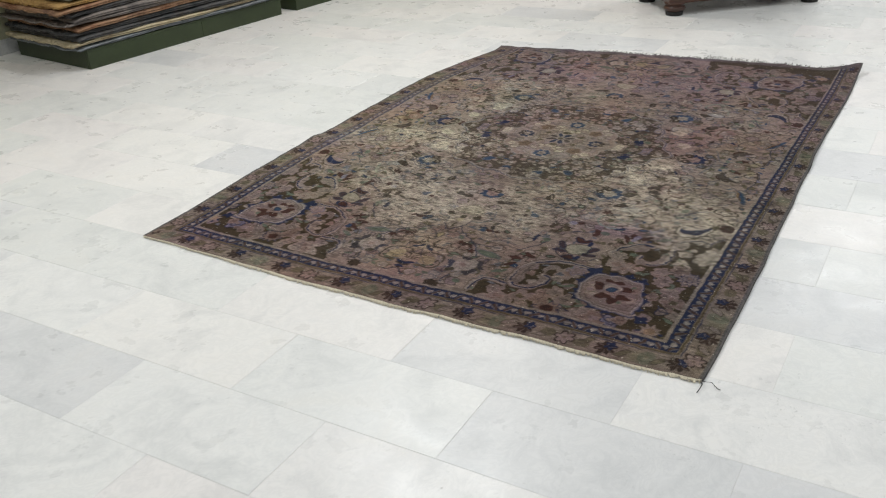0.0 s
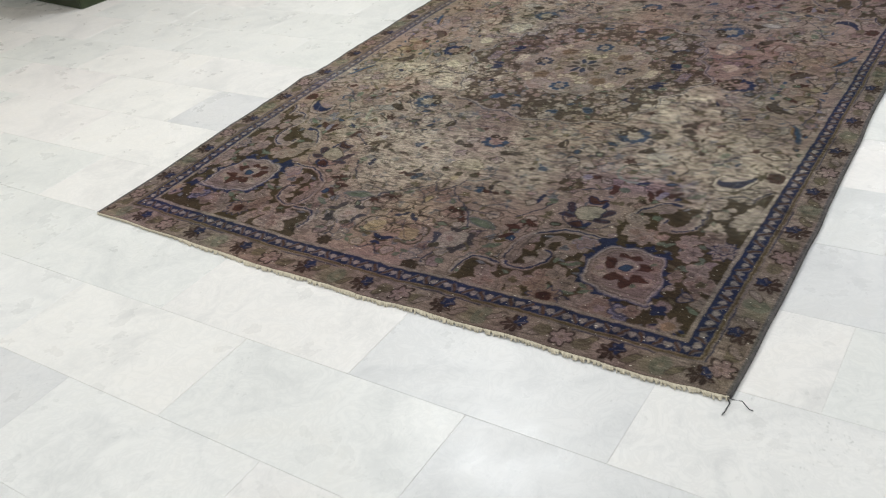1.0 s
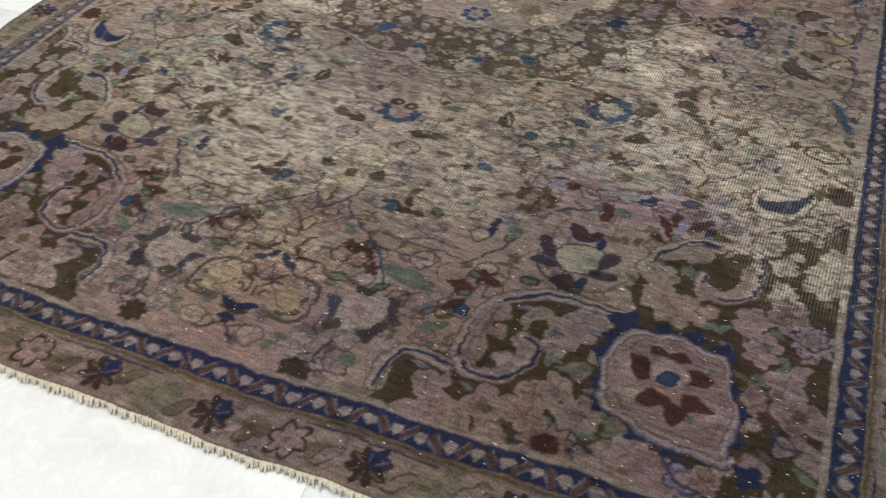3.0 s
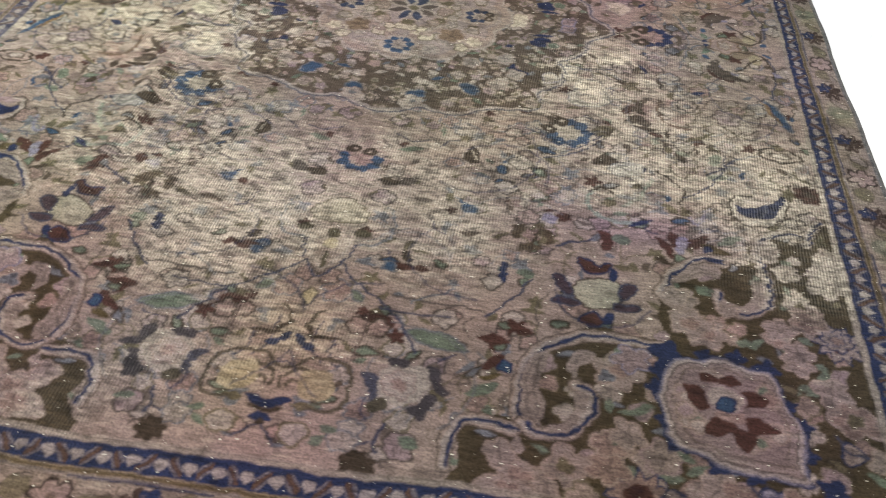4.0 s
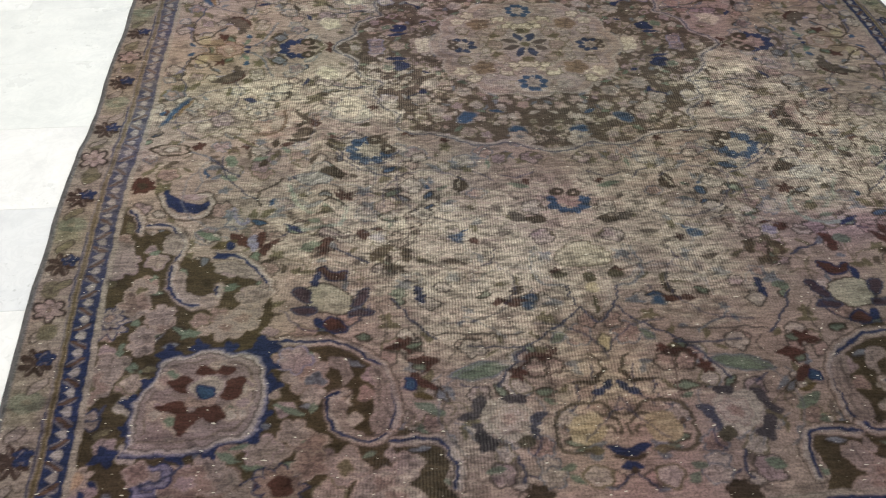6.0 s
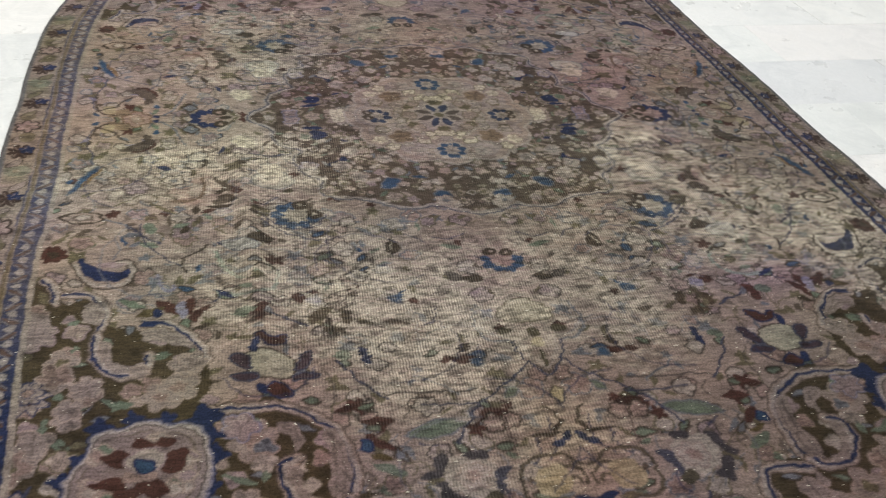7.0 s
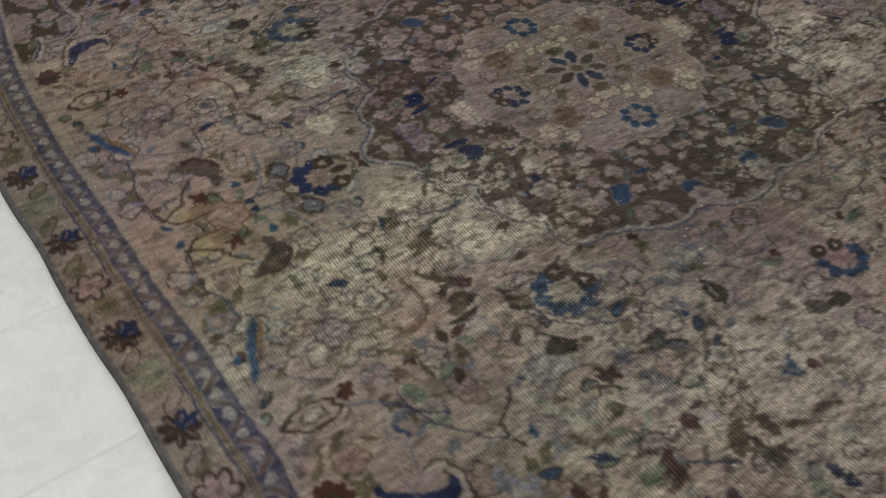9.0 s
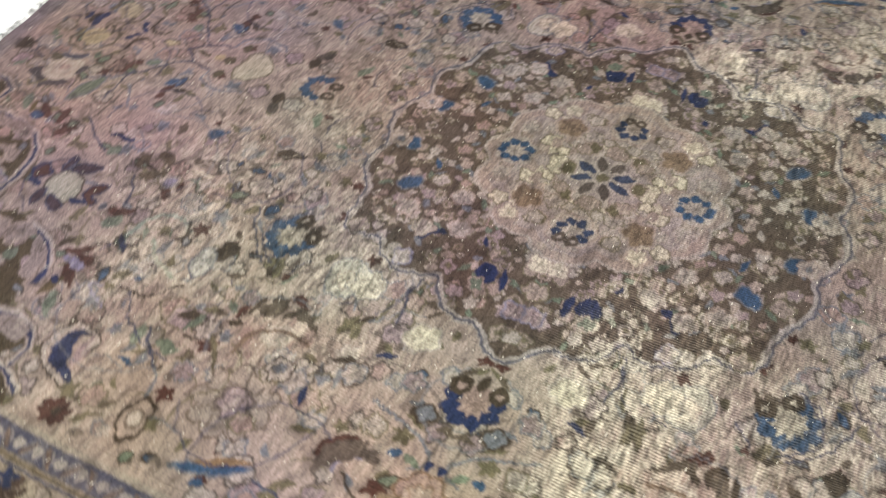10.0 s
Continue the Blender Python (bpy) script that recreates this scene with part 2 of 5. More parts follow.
def folded_rug(z, thick, over, slide, length, mat, label, seed):
    """A rug folded over itself: two plies with a rounded fold to the front, wavy along its edge, lower where it hangs over."""
    rng = random.Random(seed)
    bm = bmesh.new()
    n, rings = 36, []
    half = thick / 2
    ph = [rng.uniform(0, 6.3) for _ in range(4)]
    prof = [(-0.78, 0.0), (-0.65, 0.0), (-0.52, 0.0), (-0.4, 0.0), (-0.3, 0.0), (-0.2, 0.0), (-0.12, 0.0), (-0.04, 0.0), (-0.012, 0.12), (0.0, 0.32), (-0.006, 0.47), (-0.016, 0.5), (-0.004, 0.54), (0.004, 0.72), (-0.006, 0.9), (-0.03, 1.0), (-0.12, 1.0), (-0.2, 1.0), (-0.3, 1.0), (-0.4, 1.0), (-0.52, 1.0), (-0.65, 1.0), (-0.78, 1.0)]
    for i in range(n + 1):
        s = i / n
        y = slide + length * s
        wob = 0.007 * math.sin(9 * s + ph[0]) + 0.004 * math.sin(23 * s + ph[1]) + 0.006 * math.sin(4 * s + ph[3])
        rise = 0.004 * math.sin(7 * s + ph[2]) + 0.002 * math.sin(31 * s + ph[0])
        pinch = 0.55 + 0.45 * min(1.0, 6 * min(s, 1 - s) + 0.25)
        droop = -0.012 * math.exp(-s * 22) * (0.4 + rng.random() * 0.6)
        rings.append([bm.verts.new((x + over + wob * (x > -0.25), y, z + droop + 0.007 * math.exp(-s * 14) * math.sin(24 * x + ph[1]) + rise * (0.2 + 0.8 * h) + thick * (h if pinch > 0.99 else 0.5 + (h - 0.5) * pinch))) for x, h in prof])
    for a, b in zip(rings, rings[1:]):
        for j in range(len(prof) - 1):
            bm.faces.new((a[j], b[j], b[j + 1], a[j + 1]))
        bm.faces.new((a[-1], b[-1], b[0], a[0]))
    bm.faces.new(rings[0])
    bm.faces.new(rings[-1][::-1])
    bmesh.ops.recalc_face_normals(bm, faces=bm.faces)
    ob = holder("folded_rug", (-3.085, 1.425, FLOOR), EDGE)
    part("body", bm, mat, ob, smooth=True)
    fr = bmesh.new()
    for k in range(46):
        x = over - 0.03 - k * 0.0155
        ln = rng.uniform(0.003, 0.010)
        zz = z + thick * rng.choice((0.28, 0.75))
        pts = [(x, slide + 0.01, zz), (x + rng.uniform(-0.004, 0.004), slide - ln, zz - rng.uniform(0.0, 0.012))]
        for w in (0,):
            q = [fr.verts.new((p[0] + dx, p[1], p[2] + dz)) for p in pts for dx, dz in ((-0.0035, -0.002), (0.0035, -0.002), (0, 0.003))]
            for e in range(3):
                fr.faces.new((q[e], q[(e + 1) % 3], q[3 + (e + 1) % 3], q[3 + e]))
            fr.faces.new(q[3:])
    part("fringe", fr, mat, ob, "short worn fringe")
    return tagged(ob, label, "rug", "rugs folded in a stack")


WOOLS = [
    (wool("wool_cream", (0.38, 0.32, 0.20), (0.52, 0.45, 0.31), (0.42, 0.33, 0.22)), "folded cream wool rug in a stack on a green platform"),
    (wool("wool_slate", (0.045, 0.05, 0.055), (0.10, 0.10, 0.10), (0.07, 0.06, 0.055)), "folded slate grey wool rug in a stack"),
    (wool("wool_terracotta", (0.22, 0.10, 0.06), (0.34, 0.21, 0.13), (0.14, 0.08, 0.06)), "folded faded terracotta wool rug in a stack"),
    (wool("wool_grey", (0.17, 0.15, 0.14), (0.26, 0.23, 0.21), (0.12, 0.11, 0.11)), "folded warm grey wool rug in a stack"),
    (wool("wool_ochre", (0.36, 0.21, 0.07), (0.45, 0.29, 0.12), (0.25, 0.14, 0.06)), "folded ochre wool rug in a stack"),
    (wool("wool_olive", (0.10, 0.095, 0.06), (0.19, 0.17, 0.11), (0.08, 0.07, 0.05)), "folded olive brown wool rug in a stack"),
]
WOOLS.append((wool("wool_blue_grey", (0.16, 0.18, 0.20), (0.24, 0.26, 0.28), (0.13, 0.14, 0.15)), "folded pale blue grey wool rug at the bottom of a stack"))
z = 0.119
for k, w in enumerate((6, 0, 1, 1, 2, 3, 3, 1, 2, 4, 5, 3, 0, 5, 1, 4)):
    rng = random.Random(40 + k)
    th = (0.022, 0.026, 0.03, 0.027, 0.033)[k % 5]
    lift = (0.0, -0.02, 0.015, -0.005, 0.02, -0.03, 0.01, 0.0, -0.09, -0.07)[k % 10]
    folded_rug(z, th, 0.012 + rng.uniform(-0.012, 0.012), -0.045 + lift, 1.6 + rng.uniform(-0.03, 0.02), *WOOLS[w], 100 + k)
    z += th + 0.0015

# ---- dark wooden chest at the far side ----
CHEST = holder("wooden_chest", (-0.374, 3.88, FLOOR), math.degrees(math.atan2(0.66, 0.70)))


def turned_foot(x, y):
    bm = bmesh.new()
    prof = [(r * 1.55, h * 0.80) for r, h in ((0.0, 0.0), (0.030, 0.0), (0.033, 0.004), (0.033, 0.026), (0.028, 0.030), (0.040, 0.042), (0.046, 0.058), (0.040, 0.074), (0.030, 0.080), (0.042, 0.090), (0.044, 0.105), (0.0, 0.105))]
    rings = [[bm.verts.new((r * math.cos(a), r * math.sin(a), h)) for a in [k * math.tau / 20 for k in range(20)]] for r, h in prof[1:-1]]
    for a, b in zip(rings, rings[1:]):
        for j in range(20):
            bm.faces.new((a[j], a[(j + 1) % 20], b[(j + 1) % 20], b[j]))
    bm.faces.new(rings[0][::-1])
    bm.faces.new(rings[-1])
    ob = part("foot", bm, M_DARKWOOD, CHEST, "turned dark wood foot", True)
    ob.location = (x, y, 0)
    cap = bmesh.new()
    bmesh.ops.create_cone(cap, cap_ends=True, segments=20, radius1=0.054, radius2=0.057, depth=0.026, matrix=pose(0, 0, 0.013))
    part("foot_cap", cap, M_BLACK, ob, "black foot cap")


for fx, fy in ((0.0, 0.0), (0.95, 0.0), (0.0, 0.45), (0.95, 0.45)):
    turned_foot(fx, fy)
boxed("bottom_rail", (-0.06, -0.055, 0.078), (1.01, 0.505, 0.150), M_DARKWOOD, CHEST, 0.008)
# body and lid are unseen additions, made tall to throw a longer shadow forward
boxed("body", (-0.04, -0.035, 0.150), (0.99, 0.485, 0.82), M_DARKWOOD, CHEST, 0.006)
boxed("lid", (-0.06, -0.055, 0.822), (1.01, 0.505, 0.855), M_DARKWOOD, CHEST, 0.008)
tagged(CHEST, "dark reddish wooden chest on turned feet with black caps", "chest")


# ---- the rug's drawing: one quarter, mirrored twice ----
RES = 0.002
QW, QH = int(1.08 / RES), int(1.487 / RES) + 1
canvas = np.zeros((QH, QW, 3), np.float32)
TAUPE, MAUVE, DARK, CREAM = (0.185, 0.142, 0.124), (0.170, 0.126, 0.130), (0.032, 0.023, 0.016), (0.33, 0.285, 0.225)
NAVY, BLUE, GREEN, ROSE = (0.013, 0.018, 0.046), (0.024, 0.044, 0.080), (0.080, 0.095, 0.072), (0.172, 0.120, 0.108)
MAROON, OLIVE, YELLOW, LILAC = (0.042, 0.019, 0.015), (0.080, 0.067, 0.042), (0.205, 0.165, 0.098), (0.120, 0.108, 0.150)
PALE, ORANGE, SLATE = (0.215, 0.180, 0.162), (0.205, 0.138, 0.098), (0.085, 0.087, 0.100)
INK, DUSK, FAWN = (0.030, 0.032, 0.052), (0.158, 0.125, 0.114), (0.140, 0.098, 0.086)
canvas[:] = TAUPE
GX, GY = np.meshgrid((np.arange(QW) + 0.5) * RES, (np.arange(QH) + 0.5) * RES)


def window(p, q, r):
    a, b = max(0, int((p - r) / RES)), min(QW, int((p + r) / RES) + 2)
    c, d = max(0, int((q - r) / RES)), min(QH, int((q + r) / RES) + 2)
    return slice(c, d), slice(a, b)


def lay(win, depth, colour, blend=1.0):
    """Lays a colour where depth (metres inside the shape) is above zero."""
    k = np.clip(depth / RES + 0.5, 0, 1)[..., None] * blend
    canvas[win] = canvas[win] * (1 - k) + np.array(colour, np.float32) * k


def bloom(p, q, r, n=6, fill=PALE, line=DARK, heart=None, cut=0.22, turn=0.0, thick=0.005, squash=1.0, tilt=0.0):
    """A flower of n rounded petals with a drawn outline and a heart."""
    w = window(p, q, r * 1.5 + 0.01)
    x, y = GX[w] - p, GY[w] - q
    ct, st = math.cos(tilt), math.sin(tilt)
    x, y = ct * x + st * y, (-st * x + ct * y) / squash
    d, a = np.hypot(x, y), np.arctan2(y, x)
    edge = r * (1 - cut + cut * np.abs(np.cos(n / 2 * a + turn)) * 1.0)
    lay(w, edge + thick - d, line)
    lay(w, edge - d, fill)
    if heart:
        lay(w, edge * 0.45 + thick * 0.7 - d, line, 0.7)
        lay(w, edge * 0.42 - d, heart)
    elif r > 0.017:
        vein = np.abs(np.mod(a * n / math.tau + turn / math.pi + 0.25, 1.0) - 0.5) * d
        lay(w, np.where((d > r * 0.25) & (d < edge * 0.9), 0.0014 - vein, -1), [v * 0.5 for v in fill], 0.8)
        lay(w, r * 0.2 - d, [v * 0.55 for v in fill], 0.8)


def star(p, q, r, n=8, fill=DARK, inner=0.45, turn=0.0, heart=PALE, line=None, squash=1.0):
    """A burst of n pointed petals."""
    w = window(p, q, r * 1.3 + 0.01)
    x, y = GX[w] - p, (GY[w] - q) / squash
    d, a = np.hypot(x, y), np.arctan2(y, x) + turn
    s = np.abs(((a * n / math.tau) % 1) - 0.5) * 2
    edge = r * (inner + (1 - inner) * s)
    if line:
        lay(w, edge + 0.005 - d, line)
    lay(w, edge - d, fill)
    if heart:
        lay(w, r * inner * 0.75 - d, heart)


def leaf(p, q, length, width, turn, fill=GREEN, line=None, bend=0.0):
    """A pointed leaf, its axis turned by degrees."""
    w = window(p, q, length * 0.6 + 0.012)
    x, y = GX[w] - p, GY[w] - q
    c, s = math.cos(radians(turn)), math.sin(radians(turn))
    u, v = (c * x + s * y) / (length / 2), -s * x + c * y
    v = v - bend * length * (1 - u * u)
    k = width / 2 * np.clip(1 - u * u, -1, 1)
    if line:
        lay(w, np.where(np.abs(u) < 1.12, k + 0.0045 - np.abs(v), -1), line)
    lay(w, np.where(np.abs(u) < 1, k - np.abs(v), -1), fill)


def trail(points, width=0.005, colour=NAVY, soft=1.0):
    """A drawn line through the points, rounded by chords."""
    pts = np.array(points, float)
    for _ in range(3):
        a, b = pts[:-1] * 0.75 + pts[1:] * 0.25, pts[:-1] * 0.25 + pts[1:] * 0.75
        pts = np.concatenate([pts[:1], np.stack([a, b], 1).reshape(-1, 2), pts[-1:]])
    lo, hi = pts.min(0) - width - 0.006, pts.max(0) + width + 0.006
    w = (slice(max(0, int(lo[1] / RES)), max(0, int(hi[1] / RES) + 1)), slice(max(0, int(lo[0] / RES)), max(0, int(hi[0] / RES) + 1)))
    x, y = GX[w], GY[w]
    if not x.size:
        return
    best = np.full(x.shape, 9.0)
    for (ax, ay), (bx, by) in zip(pts, pts[1:]):
        dx, dy = bx - ax, by - ay
        k = np.clip(((x - ax) * dx + (y - ay) * dy) / (dx * dx + dy * dy + 1e-12), 0, 1)
        best = np.minimum(best, np.hypot(x - ax - k * dx, y - ay - k * dy))
    lay(w, width / 2 - best, colour, soft)


def scroll(points, width=0.022):
    """A pale scroll band with a blue line drawn along it."""
    trail(points, width * 1.1, (0.060, 0.045, 0.036))
    trail(points, width * 0.85, TAUPE)
    trail(points, width * 0.50, (0.205, 0.172, 0.158))
    trail([(a + 0.005, b + 0.001) for a, b in points], width * 0.27, NAVY)


def region(points, colour, grow=0.0):
    """Fills a closed outline."""
    pts = np.array(points, float)
    inside = np.zeros(GX.shape, bool)
    for (ax, ay), (bx, by) in zip(pts, np.roll(pts, -1, 0)):
        cross = (ay > GY) != (by > GY)
        inside ^= cross & (GX < (bx - ax) * (GY - ay) / (by - ay + 1e-12) + ax)
    lay((slice(None), slice(None)), np.where(inside, 1.0, -1.0), colour)


def patch(points, colour, line=None):
    """A small woven blot with a rounded outline, and a drawn line round it."""
    pts = np.array(points, float)
    for _ in range(2):
        after = np.roll(pts, -1, 0)
        pts = np.stack([pts * 0.8 + after * 0.2, pts * 0.2 + after * 0.8], 1).reshape(-1, 2)
    lo, hi = pts.min(0) - 0.008, pts.max(0) + 0.008
    w = (slice(max(0, int(lo[1] / RES)), max(0, int(hi[1] / RES) + 1)), slice(max(0, int(lo[0] / RES)), max(0, int(hi[0] / RES) + 1)))
    x, y = GX[w], GY[w]
    if not x.size:
        return
    inside, best = np.zeros(x.shape, bool), np.full(x.shape, 9.0)
    for (ax, ay), (bx, by) in zip(pts, np.roll(pts, -1, 0)):
        dx, dy = bx - ax, by - ay
        inside ^= ((ay > y) != (by > y)) & (x < dx * (y - ay) / (dy + 1e-12) + ax)
        k = np.clip(((x - ax) * dx + (y - ay) * dy) / (dx * dx + dy * dy + 1e-12), 0, 1)
        best = np.minimum(best, np.hypot(x - ax - k * dx, y - ay - k * dy))
    depth = np.where(inside, best, -best) + 0.0012
    if line:
        lay(w, depth + 0.004, line)
    lay(w, depth, colour)
    if colour in (PALE, ROSE, DUSK):
        lay(w, 0.0016 - np.abs(depth - 0.010), [v * 0.55 for v in colour], 0.8)


def ring(p, q, r, gap=0.0, blue=NAVY, brown=DARK, teeth=9, heart=PALE):
    """A wreath of small blocks: mostly blue, closed by two brown curls."""
    bloom(p, q, r * 0.8, 8, heart, heart, None, 0.1)
    for k in range(teeth):
        a = gap + k * math.tau / teeth
        if k < teeth * 0.68:
            leaf(p + r * math.cos(a), q + r * math.sin(a), r * 0.85, r * 0.76, math.degrees(a), blue)
    for k in (0.74, 0.92):
        a = gap + k * math.tau
        bloom(p + r * 1.05 * math.cos(a), q + r * 1.05 * math.sin(a), r * 0.16, 4, heart, brown, None, 0.2, a, r * 0.32)


rnd = random.Random(7)

# filling sprigs, under everything else
for k in range(900):
    p, q = rnd.uniform(0.02, 0.9), rnd.uniform(0.17, 1.487)
    kind = rnd.random()
    a = rnd.uniform(0, 180)
    if kind < 0.30:
        leaf(p, q, rnd.uniform(0.020, 0.045), rnd.uniform(0.008, 0.018), a, rnd.choice((OLIVE, OLIVE, (0.06, 0.045, 0.034), (0.09, 0.07, 0.06), SLATE)), None, rnd.uniform(-0.2, 0.2))
    elif kind < 0.44:
        leaf(p, q, rnd.uniform(0.02, 0.04), rnd.uniform(0.008, 0.016), a, rnd.choice((GREEN, GREEN, SLATE, BLUE)), rnd.choice((None, DARK)))
    elif kind < 0.66:
        bloom(p, q, rnd.uniform(0.012, 0.024), rnd.choice((4, 5, 6)), rnd.choice((PALE, PALE, ROSE, MAUVE)), rnd.choice(((0.040, 0.032, 0.027), (0.045, 0.036, 0.030), OLIVE, SLATE)), None, 0.28, a, 0.004)
    elif kind < 0.86:
        c, s, l = math.cos(radians(a)), math.sin(radians(a)), rnd.uniform(0.03, 0.09)
        trail([(p, q), (p + l * 0.4 * c - 0.015 * s, q + l * 0.4 * s + 0.015 * c), (p + l * c, q + l * s)], 0.0036, rnd.choice((SLATE, OLIVE, (0.05, 0.04, 0.035), NAVY)), 0.8)
    else:
        star(p, q, rnd.uniform(0.012, 0.022), 5, rnd.choice((OLIVE, PALE, SLATE, MAROON)), 0.5, a, None)

# spandrel ground of the corner
SPANDREL = [(0.245, 0.05), (0.262, 0.150), (0.290, 0.19), (0.283, 0.237), (0.298, 0.268), (0.339, 0.284), (0.375, 0.285), (0.366, 0.32), (0.368, 0.363), (0.384, 0.411), (0.413, 0.466),
            (0.473, 0.496), (0.56, 0.492), (0.581, 0.505), (0.572, 0.552), (0.586, 0.618), (0.642, 0.674), (0.707, 0.690), (0.745, 0.70), (0.748, 0.745), (0.79, 0.79),
            (0.83, 0.765), (0.88, 0.83), (0.96, 0.86), (1.08, 0.80), (1.08, 0.05)]
region(SPANDREL, (0.038, 0.028, 0.016))
for k in range(120):
    p, q = rnd.uniform(0.3, 0.9), rnd.uniform(0.17, 0.8)
    if canvas[int(q / RES), int(p / RES), 0] < 0.06:
        if rnd.random() < 0.45:
            bloom(p, q, rnd.uniform(0.012, 0.024), rnd.choice((3, 4, 5)), rnd.choice((PALE, TAUPE, MAUVE, ROSE)), OLIVE, None, 0.3, rnd.uniform(0, 3), 0.002)
        else:
            leaf(p, q, rnd.uniform(0.022, 0.04), 0.012, rnd.uniform(0, 180), rnd.choice((GREEN, OLIVE, SLATE)), (0.030, 0.022, 0.016))

# scrolls and blooms of the corner
star(0.862, 0.534, 0.042, 10, DUSK, 0.55, 0.1, MAROON, NAVY)
bloom(0.862, 0.534, 0.008, 4, NAVY, NAVY)
star(0.845, 0.205, 0.036, 9, TAUPE, 0.6, 0, ORANGE, None)
for k in range(5):
    a = radians(200 + 38 * k)
    leaf(0.845 + 0.034 * math.cos(a), 0.208 + 0.034 * math.sin(a), 0.020, 0.011, math.degrees(a), NAVY)
star(0.806, 0.246, 0.024, 4, NAVY, 0.55, 0.4, None)
for p, q, r, n, fill, line, heart in (
        (0.677, 0.196, 0.034, 5, FAWN, MAUVE, None), (0.790, 0.501, 0.020, 4, DUSK, TAUPE, None), (0.605, 0.585, 0.020, 4, DUSK, TAUPE, None),
        (0.87, 0.68, 0.045, 6, DUSK, MAUVE, None), (0.80, 0.69, 0.024, 4, TAUPE, MAUVE, None), (0.885, 0.74, 0.03, 5, FAWN, TAUPE, None)):
    bloom(p, q, r * 0.9, n, fill, line, heart, 0.34, p * 9, 0.004)
scroll([(0.881, 0.840), (0.852, 0.805), (0.849, 0.772)], 0.022)
scroll([(0.838, 0.795), (0.800, 0.797), (0.773, 0.782), (0.755, 0.751), (0.752, 0.711), (0.764, 0.680)], 0.020)
scroll([(0.683, 0.705), (0.651, 0.702), (0.617, 0.677), (0.591, 0.639), (0.579, 0.600)], 0.022)
scroll([(0.761, 0.677), (0.766, 0.638), (0.753, 0.600), (0.730, 0.576), (0.695, 0.571), (0.675, 0.590), (0.674, 0.618)], 0.022)
scroll([(0.574, 0.478), (0.478, 0.477), (0.434, 0.467), (0.394, 0.436), (0.372, 0.409), (0.362, 0.369), (0.358, 0.320), (0.368, 0.286), (0.391, 0.278)], 0.024)
scroll([(0.378, 0.278), (0.397, 0.263), (0.434, 0.267), (0.457, 0.285), (0.472, 0.319), (0.472, 0.353), (0.447, 0.364)], 0.024)
scroll([(0.368, 0.263), (0.326, 0.269), (0.293, 0.268), (0.279, 0.251), (0.268, 0.220), (0.269, 0.183)], 0.022)
patch([(0.794, 0.772), (0.770, 0.772), (0.757, 0.742), (0.760, 0.708), (0.780, 0.711), (0.799, 0.739)], DUSK)
patch([(0.688, 0.686), (0.648, 0.686), (0.610, 0.656), (0.599, 0.627), (0.628, 0.641), (0.660, 0.662), (0.685, 0.659)], DUSK)
patch([(0.756, 0.662), (0.737, 0.662), (0.733, 0.607), (0.708, 0.590), (0.682, 0.607), (0.689, 0.582), (0.727, 0.581), (0.750, 0.614)], DUSK)
patch([(0.403, 0.426), (0.379, 0.417), (0.367, 0.380), (0.365, 0.325), (0.376, 0.289), (0.403, 0.285), (0.406, 0.314), (0.391, 0.358)], DUSK)
patch([(0.463, 0.352), (0.445, 0.351), (0.450, 0.319), (0.438, 0.288), (0.414, 0.281), (0.419, 0.269), (0.445, 0.275), (0.463, 0.314)], DUSK)
patch([(0.905, 0.734), (0.887, 0.751), (0.855, 0.739), (0.839, 0.703), (0.854, 0.672), (0.886, 0.683)], DUSK)
bloom(0.813, 0.611, 0.028, 4, DUSK, TAUPE, OLIVE, 0.36, 16.3, 0.004)
bloom(0.814, 0.565, 0.024, 5, DUSK, TAUPE, None, 0.36, 16.3, 0.004)
bloom(0.765, 0.535, 0.024, 4, FAWN, TAUPE, None, 0.36, 15.3, 0.004)
bloom(0.614, 0.590, 0.026, 5, DUSK, TAUPE, None, 0.36, 12.3, 0.004)
bloom(0.648, 0.522, 0.034, 6, DUSK, TAUPE, FAWN, 0.36, 13.0, 0.004)
bloom(0.689, 0.579, 0.016, 5, DUSK, TAUPE, None, 0.36, 13.8, 0.004)
leaf(0.797, 0.645, 0.024, 0.010, 95, GREEN)
leaf(0.806, 0.716, 0.027, 0.014, 158, GREEN)
leaf(0.651, 0.614, 0.033, 0.014, 151, GREEN)
bloom(0.860, 0.544, 0.026, 7, DUSK, NAVY, FAWN, 0.36, 17.2, 0.004)
bloom(0.510, 0.408, 0.040, 6, DUSK, TAUPE, FAWN, 0.36, 10.2, 0.004)
patch([(0.473, 0.440), (0.436, 0.438), (0.430, 0.397), (0.447, 0.374), (0.446, 0.408), (0.471, 0.420)], DUSK)
leaf(0.534, 0.329, 0.049, 0.014, -154, GREEN)
leaf(0.499, 0.332, 0.029, 0.014, 105, GREEN)
leaf(0.546, 0.443, 0.021, 0.010, 127, GREEN)
leaf(0.505, 0.446, 0.024, 0.010, 103, GREEN)
bloom(0.499, 0.262, 0.027, 4, FAWN, TAUPE, None, 0.36, 10.0, 0.004)
bloom(0.559, 0.246, 0.028, 5, DUSK, TAUPE, None, 0.36, 11.2, 0.004)
bloom(0.443, 0.216, 0.036, 4, DUSK, TAUPE, OLIVE, 0.36, 8.9, 0.004)
leaf(0.519, 0.222, 0.041, 0.014, 149, GREEN)
leaf(0.579, 0.219, 0.033, 0.011, 172, GREEN)
leaf(0.619, 0.239, 0.030, 0.016, -148, GREEN)
leaf(0.405, 0.238, 0.025, 0.012, 156, GREEN)
